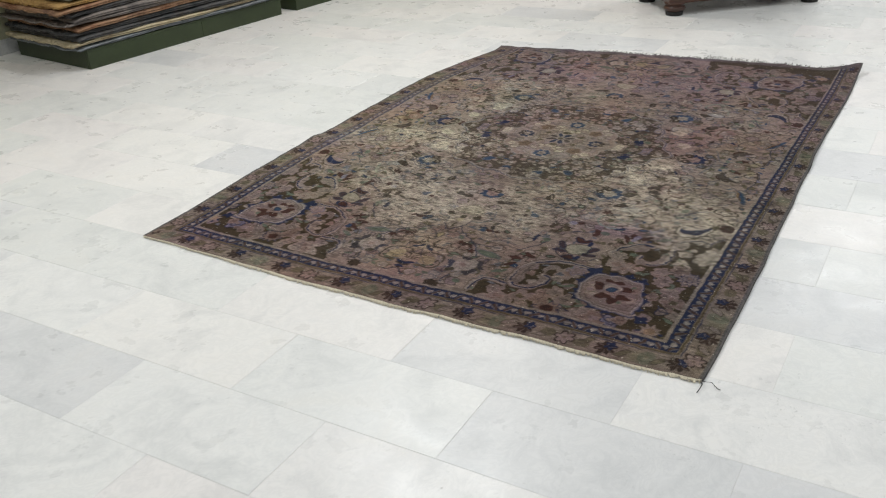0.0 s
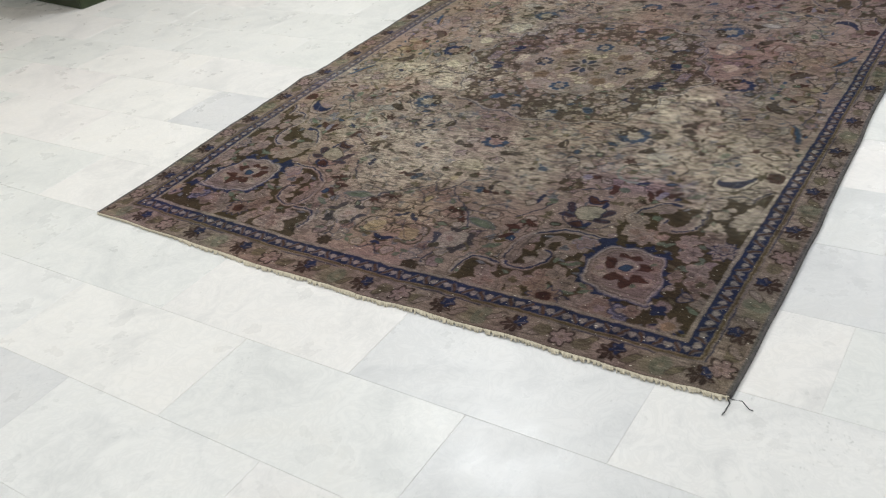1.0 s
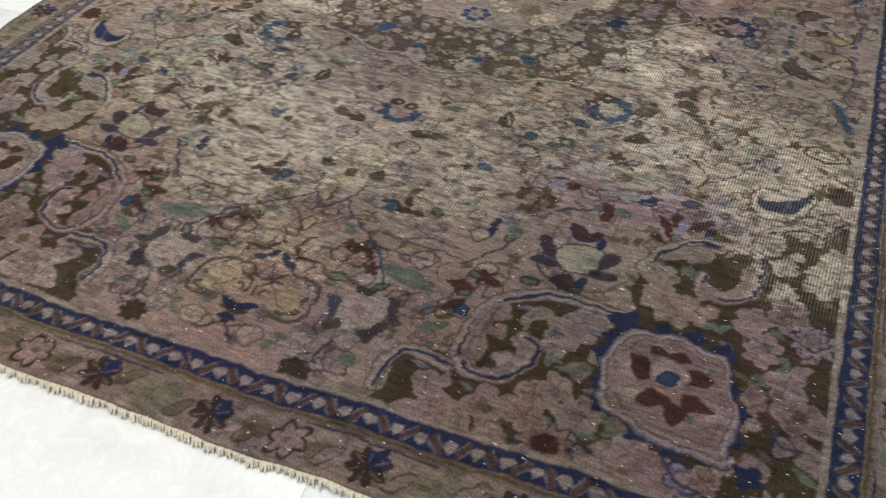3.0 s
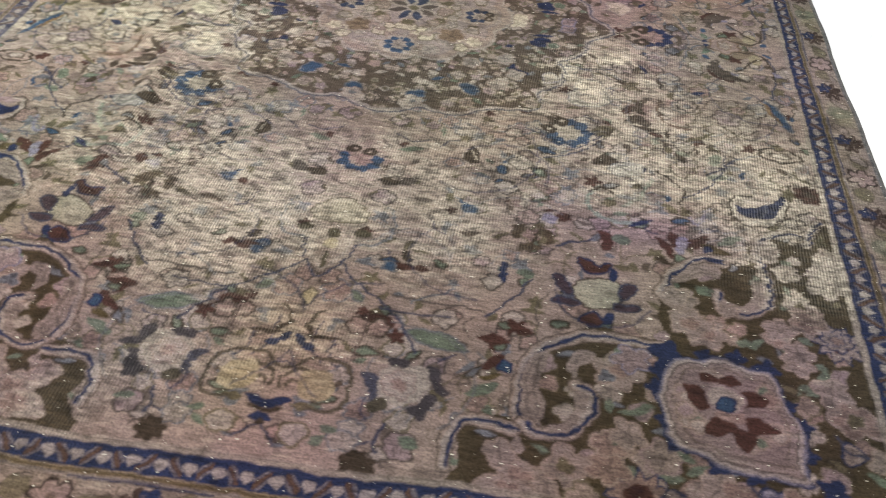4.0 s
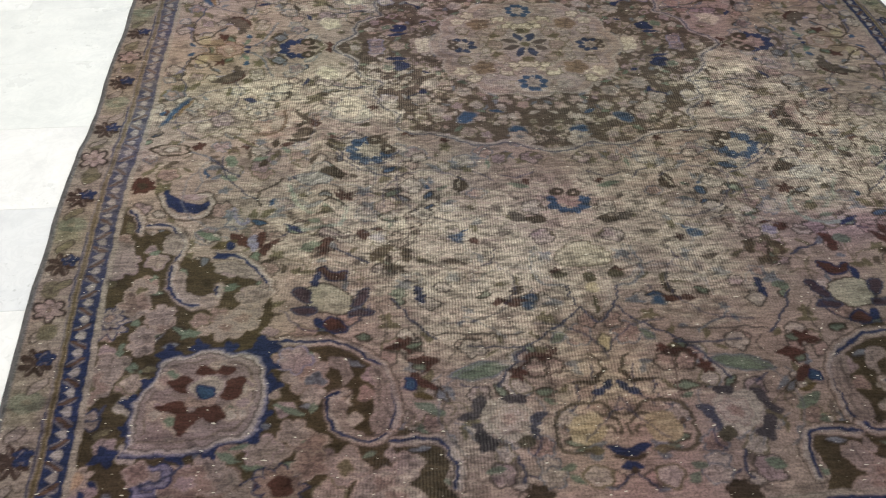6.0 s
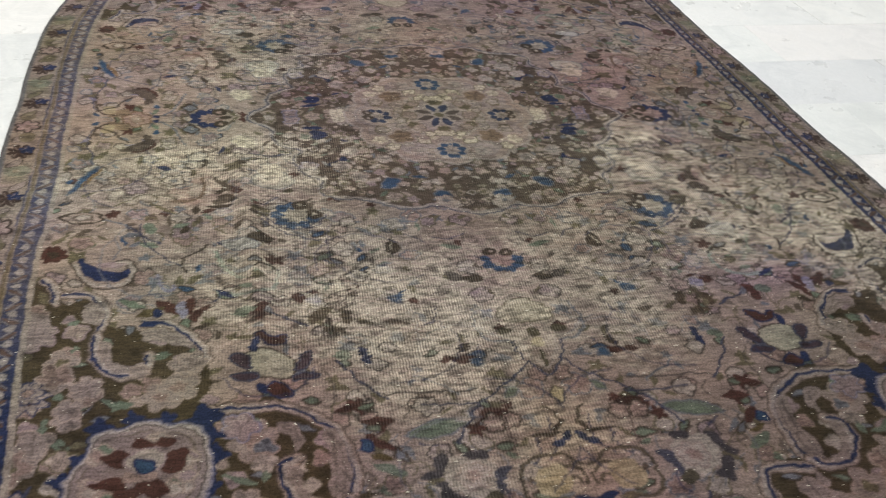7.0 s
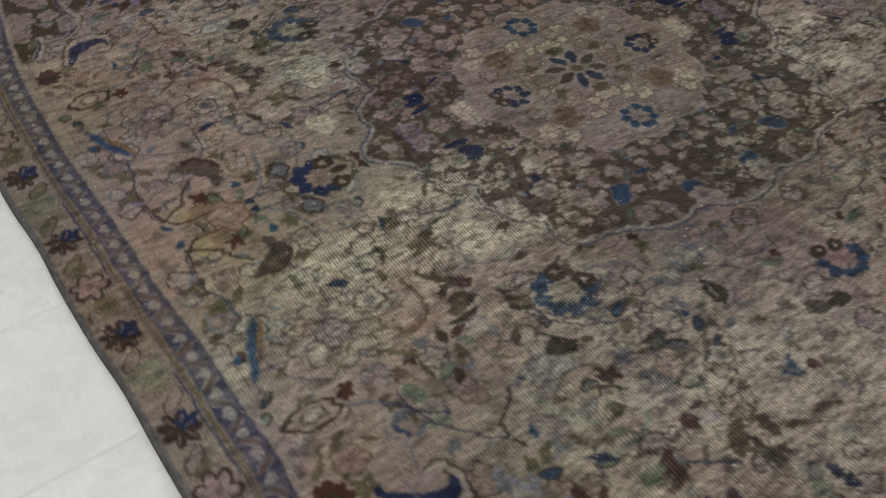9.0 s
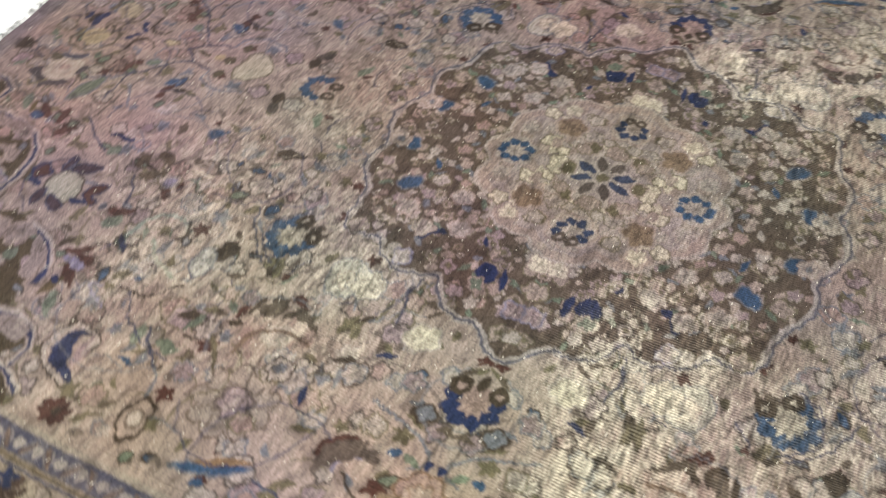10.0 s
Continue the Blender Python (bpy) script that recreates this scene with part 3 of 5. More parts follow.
leaf(0.373, 0.238, 0.033, 0.020, 100, DUSK)
patch([(0.691, 0.173), (0.670, 0.203), (0.638, 0.220), (0.609, 0.220), (0.597, 0.196), (0.618, 0.174)], DUSK, FAWN)
patch([(0.660, 0.183), (0.639, 0.201), (0.633, 0.175)], FAWN)
bloom(0.562, 0.182, 0.034, 7, DUSK, NAVY, MAROON, 0.36, 11.2, 0.004)
bloom(0.732, 0.187, 0.022, 4, LILAC, NAVY, DUSK, 0.36, 14.6, 0.004)
trail([(0.709, 0.203), (0.688, 0.207), (0.690, 0.191)], 0.004, INK)
leaf(0.826, 0.461, 0.029, 0.016, 101, GREEN)
leaf(0.786, 0.415, 0.021, 0.012, 114, GREEN)
patch([(0.864, 0.366), (0.862, 0.400), (0.841, 0.424), (0.819, 0.418), (0.821, 0.395), (0.825, 0.366)], DUSK)
bloom(0.789, 0.479, 0.024, 5, DUSK, TAUPE, None, 0.36, 15.8, 0.004)
leaf(0.718, 0.506, 0.027, 0.014, 119, GREEN)
patch([(0.779, 0.366), (0.764, 0.376), (0.766, 0.355), (0.776, 0.346)], MAROON)
bloom(0.791, 0.501, 0.024, 5, DUSK, TAUPE, None, 0.36, 15.8, 0.004)
bloom(0.768, 0.549, 0.026, 5, DUSK, TAUPE, None, 0.36, 15.4, 0.004)
bloom(0.834, 0.431, 0.030, 4, DUSK, TAUPE, None, 0.36, 16.7, 0.004)
bloom(0.861, 0.384, 0.034, 5, FAWN, TAUPE, OLIVE, 0.36, 17.2, 0.004)
leaf(0.809, 0.532, 0.025, 0.014, -24, GREEN)
leaf(0.824, 0.480, 0.017, 0.013, -46, GREEN)
leaf(0.793, 0.432, 0.021, 0.011, 25, GREEN)
bloom(0.821, 0.580, 0.030, 5, FAWN, TAUPE, None, 0.36, 16.4, 0.004)
patch([(0.827, 0.309), (0.836, 0.339), (0.853, 0.331), (0.856, 0.312), (0.838, 0.297)], DUSK, NAVY)
trail([(0.826, 0.344), (0.831, 0.316), (0.862, 0.320)], 0.005, INK)
leaf(0.874, 0.280, 0.038, 0.016, -26, GREEN)
bloom(0.649, 0.214, 0.030, 5, DUSK, TAUPE, None, 0.36, 13.0, 0.004)
bloom(0.678, 0.193, 0.038, 5, FAWN, TAUPE, MAUVE, 0.36, 13.6, 0.004)
bloom(0.723, 0.206, 0.024, 4, LILAC, NAVY, DUSK, 0.36, 14.5, 0.004)
trail([(0.690, 0.227), (0.716, 0.197), (0.747, 0.191)], 0.005, INK)
leaf(0.554, 0.340, 0.023, 0.010, 23, GREEN)
leaf(0.590, 0.223, 0.027, 0.010, 0, GREEN)
leaf(0.512, 0.272, 0.020, 0.009, 42, GREEN)
bloom(0.528, 0.438, 0.030, 5, MAUVE, LILAC, None, 0.36, 10.6, 0.004)
bloom(0.491, 0.392, 0.018, 3, SLATE, TAUPE, None, 0.36, 9.8, 0.004)
leaf(0.707, 0.508, 0.030, 0.016, -2, GREEN)
leaf(0.655, 0.621, 0.031, 0.012, -23, GREEN)
bloom(0.623, 0.539, 0.034, 5, DUSK, TAUPE, FAWN, 0.36, 12.5, 0.004)
bloom(0.601, 0.597, 0.022, 4, DUSK, TAUPE, None, 0.36, 12.0, 0.004)
star(0.538, 0.185, 0.042, 11, FAWN, 0.6, 0.2, MAROON, NAVY)
patch([(0.342, 0.193), (0.377, 0.215), (0.414, 0.197), (0.436, 0.154), (0.410, 0.139), (0.369, 0.150)], DUSK, TAUPE)
bloom(0.378, 0.181, 0.022, 5, FAWN, TAUPE, None, 0.36, 7.6, 0.004)
bloom(0.498, 0.222, 0.028, 5, FAWN, TAUPE, None, 0.36, 10.0, 0.004)
bloom(0.574, 0.253, 0.030, 5, DUSK, MAUVE, None, 0.36, 11.5, 0.004)
bloom(0.526, 0.284, 0.026, 5, DUSK, TAUPE, None, 0.36, 10.5, 0.004)
patch([(0.579, 0.153), (0.591, 0.190), (0.618, 0.172), (0.625, 0.136), (0.597, 0.124)], DUSK, TAUPE)
bloom(0.465, 0.172, 0.022, 4, TAUPE, OLIVE, None, 0.36, 9.3, 0.004)
leaf(0.607, 0.260, 0.033, 0.012, -30, GREEN)
bloom(0.750, 0.213, 0.020, 4, FAWN, TAUPE, None, 0.36, 15.0, 0.004)
bloom(0.789, 0.394, 0.022, 4, TAUPE, OLIVE, None, 0.36, 15.8, 0.004)
bloom(0.889, 0.312, 0.024, 4, DUSK, TAUPE, None, 0.36, 17.8, 0.004)
patch([(0.411, 0.138), (0.402, 0.168), (0.365, 0.184), (0.325, 0.173), (0.305, 0.143)], DUSK, TAUPE)
bloom(0.362, 0.159, 0.022, 5, FAWN, TAUPE, None, 0.36, 7.2, 0.004)
bloom(0.346, 0.220, 0.024, 4, DUSK, TAUPE, None, 0.36, 6.9, 0.004)
leaf(0.621, 0.241, 0.041, 0.014, -150, GREEN)
bloom(0.627, 0.138, 0.026, 5, FAWN, TAUPE, None, 0.36, 12.5, 0.004)
bloom(0.474, 0.148, 0.022, 5, DUSK, TAUPE, None, 0.36, 9.5, 0.004)

# corner medallion: a lobed shield, pointed towards the corner
SHIELD = [(0.780, 0.250), (0.767, 0.265), (0.771, 0.303), (0.776, 0.342), (0.768, 0.367), (0.752, 0.389), (0.751, 0.422), (0.739, 0.446), (0.703, 0.449), (0.678, 0.466), (0.655, 0.466), (0.637, 0.453), (0.614, 0.459), (0.588, 0.442), (0.581, 0.411), (0.576, 0.365), (0.586, 0.329), (0.590, 0.297), (0.608, 0.278), (0.636, 0.275), (0.657, 0.256), (0.704, 0.253)]


def shield(size, colour, line=None):
    patch([(0.680 + (p - 0.680) * size, 0.366 + (q - 0.366) * size) for p, q in SHIELD], colour, line)


for p, q, r in ((0.738, 0.456, 0.026), (0.690, 0.476, 0.020), (0.640, 0.470, 0.018), (0.583, 0.462, 0.034), (0.572, 0.425, 0.022), (0.568, 0.385, 0.024), (0.580, 0.325, 0.018), (0.598, 0.284, 0.024), (0.650, 0.252, 0.018),
                (0.700, 0.246, 0.020), (0.780, 0.300, 0.018), (0.784, 0.352, 0.020), (0.765, 0.392, 0.016)):
    star(p, q, r, 4, NAVY, 0.5, p * 30, None)
shield(1.085, NAVY)
shield(1.055, (0.105, 0.098, 0.130))
shield(1.015, (0.210, 0.178, 0.170))
shield(0.955, (0.065, 0.052, 0.046))
shield(0.925, (0.150, 0.116, 0.112))
shield(0.83, (0.080, 0.062, 0.050))
shield(0.80, (0.138, 0.104, 0.102))
for k in range(16):
    a = rnd.uniform(0, 6.3)
    bloom(0.68 + rnd.uniform(0.058, 0.078) * math.cos(a), 0.366 + 0.070 * math.sin(a), 0.011, 4, rnd.choice((MAUVE, PALE, ROSE, GREEN)), TAUPE)
patch([(0.694, 0.414), (0.682, 0.439), (0.661, 0.420), (0.655, 0.403), (0.675, 0.409)], MAROON)
patch([(0.737, 0.398), (0.706, 0.408), (0.684, 0.393), (0.686, 0.369), (0.721, 0.377)], MAROON)
patch([(0.750, 0.335), (0.725, 0.353), (0.699, 0.353), (0.694, 0.321), (0.725, 0.330)], MAROON)
patch([(0.716, 0.320), (0.695, 0.329), (0.665, 0.329), (0.686, 0.302), (0.694, 0.278)], MAROON)
patch([(0.687, 0.334), (0.652, 0.348), (0.632, 0.316), (0.656, 0.306)], MAROON)
patch([(0.649, 0.364), (0.635, 0.402), (0.605, 0.405), (0.616, 0.364), (0.632, 0.352)], MAROON)
patch([(0.663, 0.417), (0.648, 0.435), (0.626, 0.426), (0.634, 0.408)], MAROON)
patch([(0.704, 0.340), (0.689, 0.367), (0.649, 0.354), (0.656, 0.340)], ROSE)
patch([(0.697, 0.384), (0.680, 0.401), (0.652, 0.407), (0.642, 0.392), (0.651, 0.367), (0.679, 0.358)], PALE, MAUVE)
patch([(0.682, 0.381), (0.663, 0.383), (0.658, 0.365), (0.674, 0.358)], BLUE, NAVY)

# the lengthwise axis
leaf(0.220, 0.404, 0.098, 0.032, 169, GREEN, SLATE)
trail([(0.058, 0.512), (0.098, 0.482), (0.132, 0.458), (0.166, 0.416), (0.193, 0.370)], 0.005, INK)
trail([(0.119, 0.455), (0.160, 0.451), (0.206, 0.457), (0.234, 0.461)], 0.004, INK)
trail([(0.131, 0.488), (0.178, 0.482), (0.224, 0.488), (0.290, 0.488)], 0.005, (0.05, 0.04, 0.035))
trail([(0.233, 0.526), (0.195, 0.501), (0.168, 0.476)], 0.005, SLATE)
leaf(0.135, 0.425, 0.039, 0.020, 137, MAROON)
leaf(0.107, 0.428, 0.043, 0.020, -157, MAROON)
bloom(0.125, 0.407, 0.018, 5, ROSE, DARK, None, 0.3, 2.5, 0.004)
bloom(0.093, 0.409, 0.016, 5, ROSE, DARK, None, 0.3, 1.9, 0.004)
leaf(0.119, 0.359, 0.039, 0.016, 180, GREEN, DARK)
leaf(0.076, 0.472, 0.032, 0.018, 133, GREEN, SLATE)
patch([(0.220, 0.346), (0.168, 0.346), (0.146, 0.316), (0.152, 0.270), (0.184, 0.265), (0.213, 0.280), (0.230, 0.310)], (0.22, 0.19, 0.165))
patch([(0.267, 0.307), (0.242, 0.321), (0.238, 0.345), (0.220, 0.353), (0.221, 0.337), (0.233, 0.310), (0.251, 0.300)], (0.036, 0.031, 0.035))
patch([(0.247, 0.295), (0.230, 0.297), (0.222, 0.274), (0.200, 0.265), (0.210, 0.250), (0.230, 0.243), (0.238, 0.264)], (0.036, 0.031, 0.035))
patch([(0.177, 0.263), (0.163, 0.277), (0.150, 0.270), (0.145, 0.253), (0.168, 0.251)], (0.05, 0.043, 0.03))
patch([(0.154, 0.270), (0.149, 0.311), (0.139, 0.321), (0.120, 0.318), (0.133, 0.304), (0.145, 0.270)], (0.04, 0.04, 0.055))
patch([(0.196, 0.352), (0.159, 0.357), (0.156, 0.339), (0.182, 0.337)], (0.036, 0.031, 0.035))
bloom(0.183, 0.305, 0.026, 6, PALE, TAUPE, ROSE, 0.3, 3.7, 0.004)
leaf(0.350, 0.462, 0.050, 0.020, 163, MAROON)
leaf(0.311, 0.430, 0.059, 0.020, -172, MAROON)
patch([(0.334, 0.403), (0.319, 0.403), (0.294, 0.369), (0.305, 0.365), (0.327, 0.380)], MAROON)
patch([(0.341, 0.389), (0.328, 0.386), (0.326, 0.369), (0.339, 0.367)], BLUE, NAVY)
leaf(0.307, 0.328, 0.061, 0.022, -148, GREEN)
leaf(0.314, 0.353, 0.042, 0.012, -166, (0.06, 0.045, 0.02))
patch([(0.043, 0.360), (0.021, 0.364), (0.019, 0.353), (0.037, 0.347)], NAVY)
patch([(0.019, 0.369), (0.010, 0.378), (0.002, 0.376), (0.009, 0.360), (0.020, 0.358)], NAVY)
leaf(0.046, 0.376, 0.068, 0.009, 175, DARK)
leaf(0.021, 0.391, 0.035, 0.010, 127, DARK)
trail([(0.035, 0.433), (0.018, 0.422), (0.018, 0.403), (0.011, 0.396)], 0.006, (0.05, 0.04, 0.028))
patch([(-0.011, 0.489), (-0.034, 0.469), (-0.007, 0.435), (0.014, 0.459)], (0.215, 0.18, 0.115), (0.06, 0.05, 0.035))
patch([(0.038, 0.252), (0.010, 0.254), (-0.006, 0.241), (-0.003, 0.231), (0.021, 0.237)], NAVY)
patch([(0.019, 0.210), (0.005, 0.222), (-0.007, 0.220), (-0.005, 0.209), (0.012, 0.205)], NAVY)
leaf(0.011, 0.229, 0.039, 0.010, -165, DARK)
leaf(-0.004, 0.205, 0.031, 0.016, 163, DARK)
trail([(0.005, 0.197), (0.020, 0.183), (0.029, 0.172)], 0.004, INK)
trail([(0.111, 0.304), (0.094, 0.329), (0.065, 0.338), (0.031, 0.332), (0.018, 0.315), (0.004, 0.312)], 0.007, (0.055, 0.045, 0.032))
trail([(0.110, 0.304), (0.112, 0.265), (0.104, 0.244), (0.085, 0.236), (0.060, 0.242)], 0.007, (0.055, 0.045, 0.032))
trail([(0.042, 0.313), (0.024, 0.311), (0.005, 0.294), (0.008, 0.274)], 0.007, (0.055, 0.045, 0.032))
trail([(0.031, 0.284), (0.021, 0.291), (0.016, 0.276)], 0.006, (0.055, 0.045, 0.032))
patch([(0.080, 0.311), (0.041, 0.315), (0.027, 0.286), (0.047, 0.256), (0.080, 0.256), (0.091, 0.280)], (0.20, 0.165, 0.11))
trail([(0.177, 0.234), (0.165, 0.207), (0.172, 0.187)], 0.005, INK)
trail([(0.161, 0.202), (0.139, 0.189), (0.119, 0.176)], 0.004, INK)
bloom(0.129, 0.219, 0.017, 5, PALE, SLATE, None, 0.3, 2.6, 0.004)
bloom(0.125, 0.195, 0.020, 5, PALE, SLATE, None, 0.3, 2.5, 0.004)
leaf(0.101, 0.211, 0.030, 0.014, 165, GREEN)
leaf(0.214, 0.209, 0.041, 0.016, 166, GREEN)
trail([(0.102, 0.428), (0.107, 0.338)], 0.004, (0.08, 0.055, 0.05))
star(0.152, 0.160, 0.027, 8, DARK, 0.75, 0.2, None)
bloom(0.055, 0.195, 0.020, 5, PALE, OLIVE, None)
leaf(0.09, 0.19, 0.03, 0.016, 40, GREEN)
leaf(0.212, 0.900, 0.045, 0.020, 115, DARK, PALE)

# the open field
trail([(0.087, 0.711), (0.104, 0.678), (0.103, 0.631), (0.083, 0.602), (0.050, 0.600)], 0.006, SLATE)
trail([(0.079, 0.708), (0.095, 0.673), (0.093, 0.634), (0.076, 0.614), (0.047, 0.611)], 0.005, PALE)
trail([(0.046, 0.597), (0.038, 0.553), (0.018, 0.527), (0.003, 0.509)], 0.005, INK)
trail([(0.063, 0.512), (0.042, 0.532), (0.035, 0.547)], 0.005, INK)
trail([(0.034, 0.601), (0.028, 0.560), (0.000, 0.527)], 0.005, PALE)
patch([(0.050, 0.688), (0.019, 0.719), (-0.024, 0.724), (-0.016, 0.651), (0.036, 0.654), (0.050, 0.666)], (0.24, 0.21, 0.16), OLIVE)
patch([(0.073, 0.629), (0.047, 0.639), (0.035, 0.628), (0.054, 0.617)], (0.05, 0.042, 0.026))
patch([(0.015, 0.628), (-0.012, 0.637), (-0.008, 0.608), (0.010, 0.611)], (0.05, 0.042, 0.026))
patch([(0.011, 0.605), (-0.010, 0.608), (-0.008, 0.583), (0.009, 0.583)], YELLOW)
patch([(0.004, 0.570), (-0.009, 0.581), (-0.003, 0.527), (0.004, 0.534)], (0.05, 0.042, 0.026))
leaf(0.107, 0.800, 0.049, 0.026, -148, (0.05, 0.04, 0.034))
leaf(0.072, 0.791, 0.046, 0.026, 180, DARK)
leaf(0.096, 0.905, 0.055, 0.018, -162, GREEN)
leaf(0.078, 0.919, 0.025, 0.016, -123, MAROON)
patch([(0.232, 0.884), (0.230, 0.921), (0.214, 0.947), (0.205, 0.922), (0.217, 0.891)], DARK)
trail([(0.227, 0.899), (0.214, 0.928)], 0.003, CREAM)
patch([(0.246, 0.746), (0.227, 0.758), (0.217, 0.755), (0.224, 0.733), (0.241, 0.733)], BLUE, SLATE)
leaf(0.217, 0.762, 0.031, 0.006, 136, BLUE)
leaf(0.170, 0.564, 0.030, 0.020, 165, MAROON)
leaf(0.141, 0.561, 0.042, 0.022, 171, MAROON)
leaf(0.138, 0.589, 0.035, 0.018, 132, DARK)
patch([(0.128, 0.556), (0.113, 0.567), (0.105, 0.561), (0.114, 0.545), (0.128, 0.543)], BLUE, SLATE)
patch([(0.321, 0.610), (0.309, 0.613), (0.302, 0.566), (0.313, 0.558)], NAVY)
leaf(0.348, 0.593, 0.036, 0.026, 171, GREEN)
trail([(0.360, 0.580), (0.340, 0.542), (0.313, 0.503), (0.290, 0.478)], 0.005, INK)
trail([(0.398, 0.677), (0.431, 0.696), (0.463, 0.714)], 0.005, INK)
patch([(0.392, 0.714), (0.359, 0.723), (0.362, 0.705), (0.381, 0.696), (0.385, 0.677), (0.393, 0.686)], (0.05, 0.036, 0.024))
patch([(0.343, 0.720), (0.319, 0.714), (0.319, 0.677), (0.334, 0.680), (0.337, 0.699)], (0.05, 0.036, 0.024))
patch([(0.381, 0.668), (0.349, 0.671), (0.328, 0.665), (0.350, 0.651), (0.374, 0.657)], (0.05, 0.036, 0.024))
bloom(0.355, 0.693, 0.018, 5, ROSE, OLIVE, None, 0.3, 7.1, 0.004)
leaf(0.409, 0.762, 0.027, 0.018, -148, MAROON)
leaf(0.385, 0.773, 0.034, 0.014, -161, MAROON)
patch([(0.402, 0.755), (0.376, 0.762), (0.368, 0.739), (0.391, 0.736)], LILAC)
leaf(0.360, 0.675, 0.083, 0.008, -104, DARK)
patch([(0.344, 0.808), (0.334, 0.815), (0.329, 0.771), (0.340, 0.771)], CREAM)
patch([(0.522, 0.600), (0.493, 0.614), (0.444, 0.600), (0.433, 0.559), (0.465, 0.536), (0.508, 0.552)], (0.20, 0.185, 0.145), DARK)
patch([(0.498, 0.650), (0.486, 0.656), (0.478, 0.636), (0.438, 0.659), (0.450, 0.627), (0.480, 0.624)], MAROON, NAVY)
patch([(0.431, 0.566), (0.420, 0.596), (0.401, 0.607), (0.410, 0.569), (0.428, 0.558)], (0.034, 0.022, 0.028), INK)
patch([(0.442, 0.547), (0.399, 0.550), (0.400, 0.539), (0.436, 0.536)], (0.034, 0.022, 0.028), INK)
patch([(0.486, 0.510), (0.464, 0.531), (0.437, 0.502), (0.466, 0.492)], MAROON, NAVY)
patch([(0.503, 0.531), (0.486, 0.531), (0.484, 0.500), (0.494, 0.506)], NAVY)
patch([(0.543, 0.557), (0.502, 0.555), (0.501, 0.544), (0.532, 0.544)], (0.034, 0.022, 0.028), INK)
patch([(0.541, 0.604), (0.520, 0.610), (0.508, 0.566), (0.528, 0.579)], (0.034, 0.022, 0.028), INK)
patch([(0.512, 0.619), (0.501, 0.645), (0.495, 0.636), (0.497, 0.604)], NAVY)
leaf(0.514, 0.650, 0.035, 0.014, 180, OLIVE)
leaf(0.648, 0.744, 0.064, 0.026, -142, MAROON)
patch([(0.619, 0.739), (0.619, 0.765), (0.604, 0.765), (0.599, 0.746), (0.607, 0.714)], MAROON)
patch([(0.609, 0.702), (0.601, 0.730), (0.572, 0.750), (0.590, 0.714), (0.600, 0.695)], MAROON)
patch([(0.637, 0.752), (0.621, 0.762), (0.610, 0.711), (0.622, 0.708)], LILAC)
leaf(0.587, 0.684, 0.041, 0.014, 156, DARK)
leaf(0.681, 0.732, 0.060, 0.022, 159, (0.06, 0.045, 0.024))
patch([(0.678, 0.736), (0.667, 0.741), (0.656, 0.727), (0.667, 0.717)], NAVY)
leaf(0.675, 0.702, 0.044, 0.013, 170, NAVY)
leaf(0.712, 0.760, 0.060, 0.020, -147, GREEN)
trail([(0.572, 0.911), (0.555, 0.851), (0.518, 0.822)], 0.008, (0.15, 0.165, 0.135))
trail([(0.566, 0.785), (0.528, 0.772), (0.480, 0.775), (0.454, 0.798), (0.450, 0.846), (0.472, 0.867)], 0.009, (0.13, 0.15, 0.13))
trail([(0.500, 0.856), (0.474, 0.871), (0.453, 0.849)], 0.006, DARK)
leaf(0.551, 0.778, 0.054, 0.012, -147, NAVY)
patch([(0.566, 0.948), (0.545, 0.948), (0.520, 0.929), (0.542, 0.922), (0.559, 0.933)], NAVY)
leaf(0.506, 0.927, 0.033, 0.012, -156, NAVY, PALE)
patch([(0.509, 0.955), (0.489, 0.971), (0.470, 0.963), (0.479, 0.936), (0.498, 0.940)], DARK)
patch([(0.497, 0.692), (0.496, 0.739), (0.466, 0.742), (0.478, 0.727), (0.480, 0.692)], MAROON)
leaf(0.514, 0.723, 0.045, 0.030, 168, GREEN)
leaf(0.415, 0.757, 0.036, 0.018, -137, MAROON)
trail([(0.627, 0.846), (0.636, 0.892), (0.612, 0.914), (0.582, 0.940)], 0.005, DARK)
trail([(0.680, 0.843), (0.662, 0.800), (0.646, 0.788), (0.644, 0.812)], 0.006, LILAC)
leaf(0.609, 0.827, 0.043, 0.018, 141, OLIVE)
leaf(0.701, 0.943, 0.044, 0.022, -164, (0.095, 0.110, 0.085))
patch([(0.831, 0.908), (0.821, 0.908), (0.808, 0.886), (0.787, 0.871), (0.759, 0.860), (0.741, 0.860), (0.730, 0.871), (0.732, 0.846), (0.751, 0.832), (0.784, 0.832), (0.810, 0.853)], NAVY)
leaf(0.767, 0.884, 0.065, 0.020, -176, MAUVE)
trail([(0.833, 0.893), (0.815, 0.846), (0.788, 0.819), (0.744, 0.819), (0.726, 0.839), (0.724, 0.869), (0.735, 0.893), (0.755, 0.893)], 0.009, PALE)
trail([(0.839, 0.900), (0.820, 0.843), (0.788, 0.810), (0.740, 0.810), (0.719, 0.836), (0.719, 0.871), (0.733, 0.898), (0.760, 0.896)], 0.004, DARK)
bloom(0.878, 0.924, 0.026, 8, MAROON, MAROON, DARK, 0.3, 17.6, 0.004)
bloom(0.829, 0.962, 0.022, 5, ROSE, OLIVE, None, 0.3, 16.6, 0.004)
trail([(0.900, 0.822), (0.886, 0.829), (0.870, 0.800), (0.875, 0.778)], 0.006, DARK)
leaf(0.873, 0.788, 0.042, 0.018, -118, OLIVE)
ring(0.0, 0.850, 0.033, 2.66, BLUE, DARK, 10, ROSE)
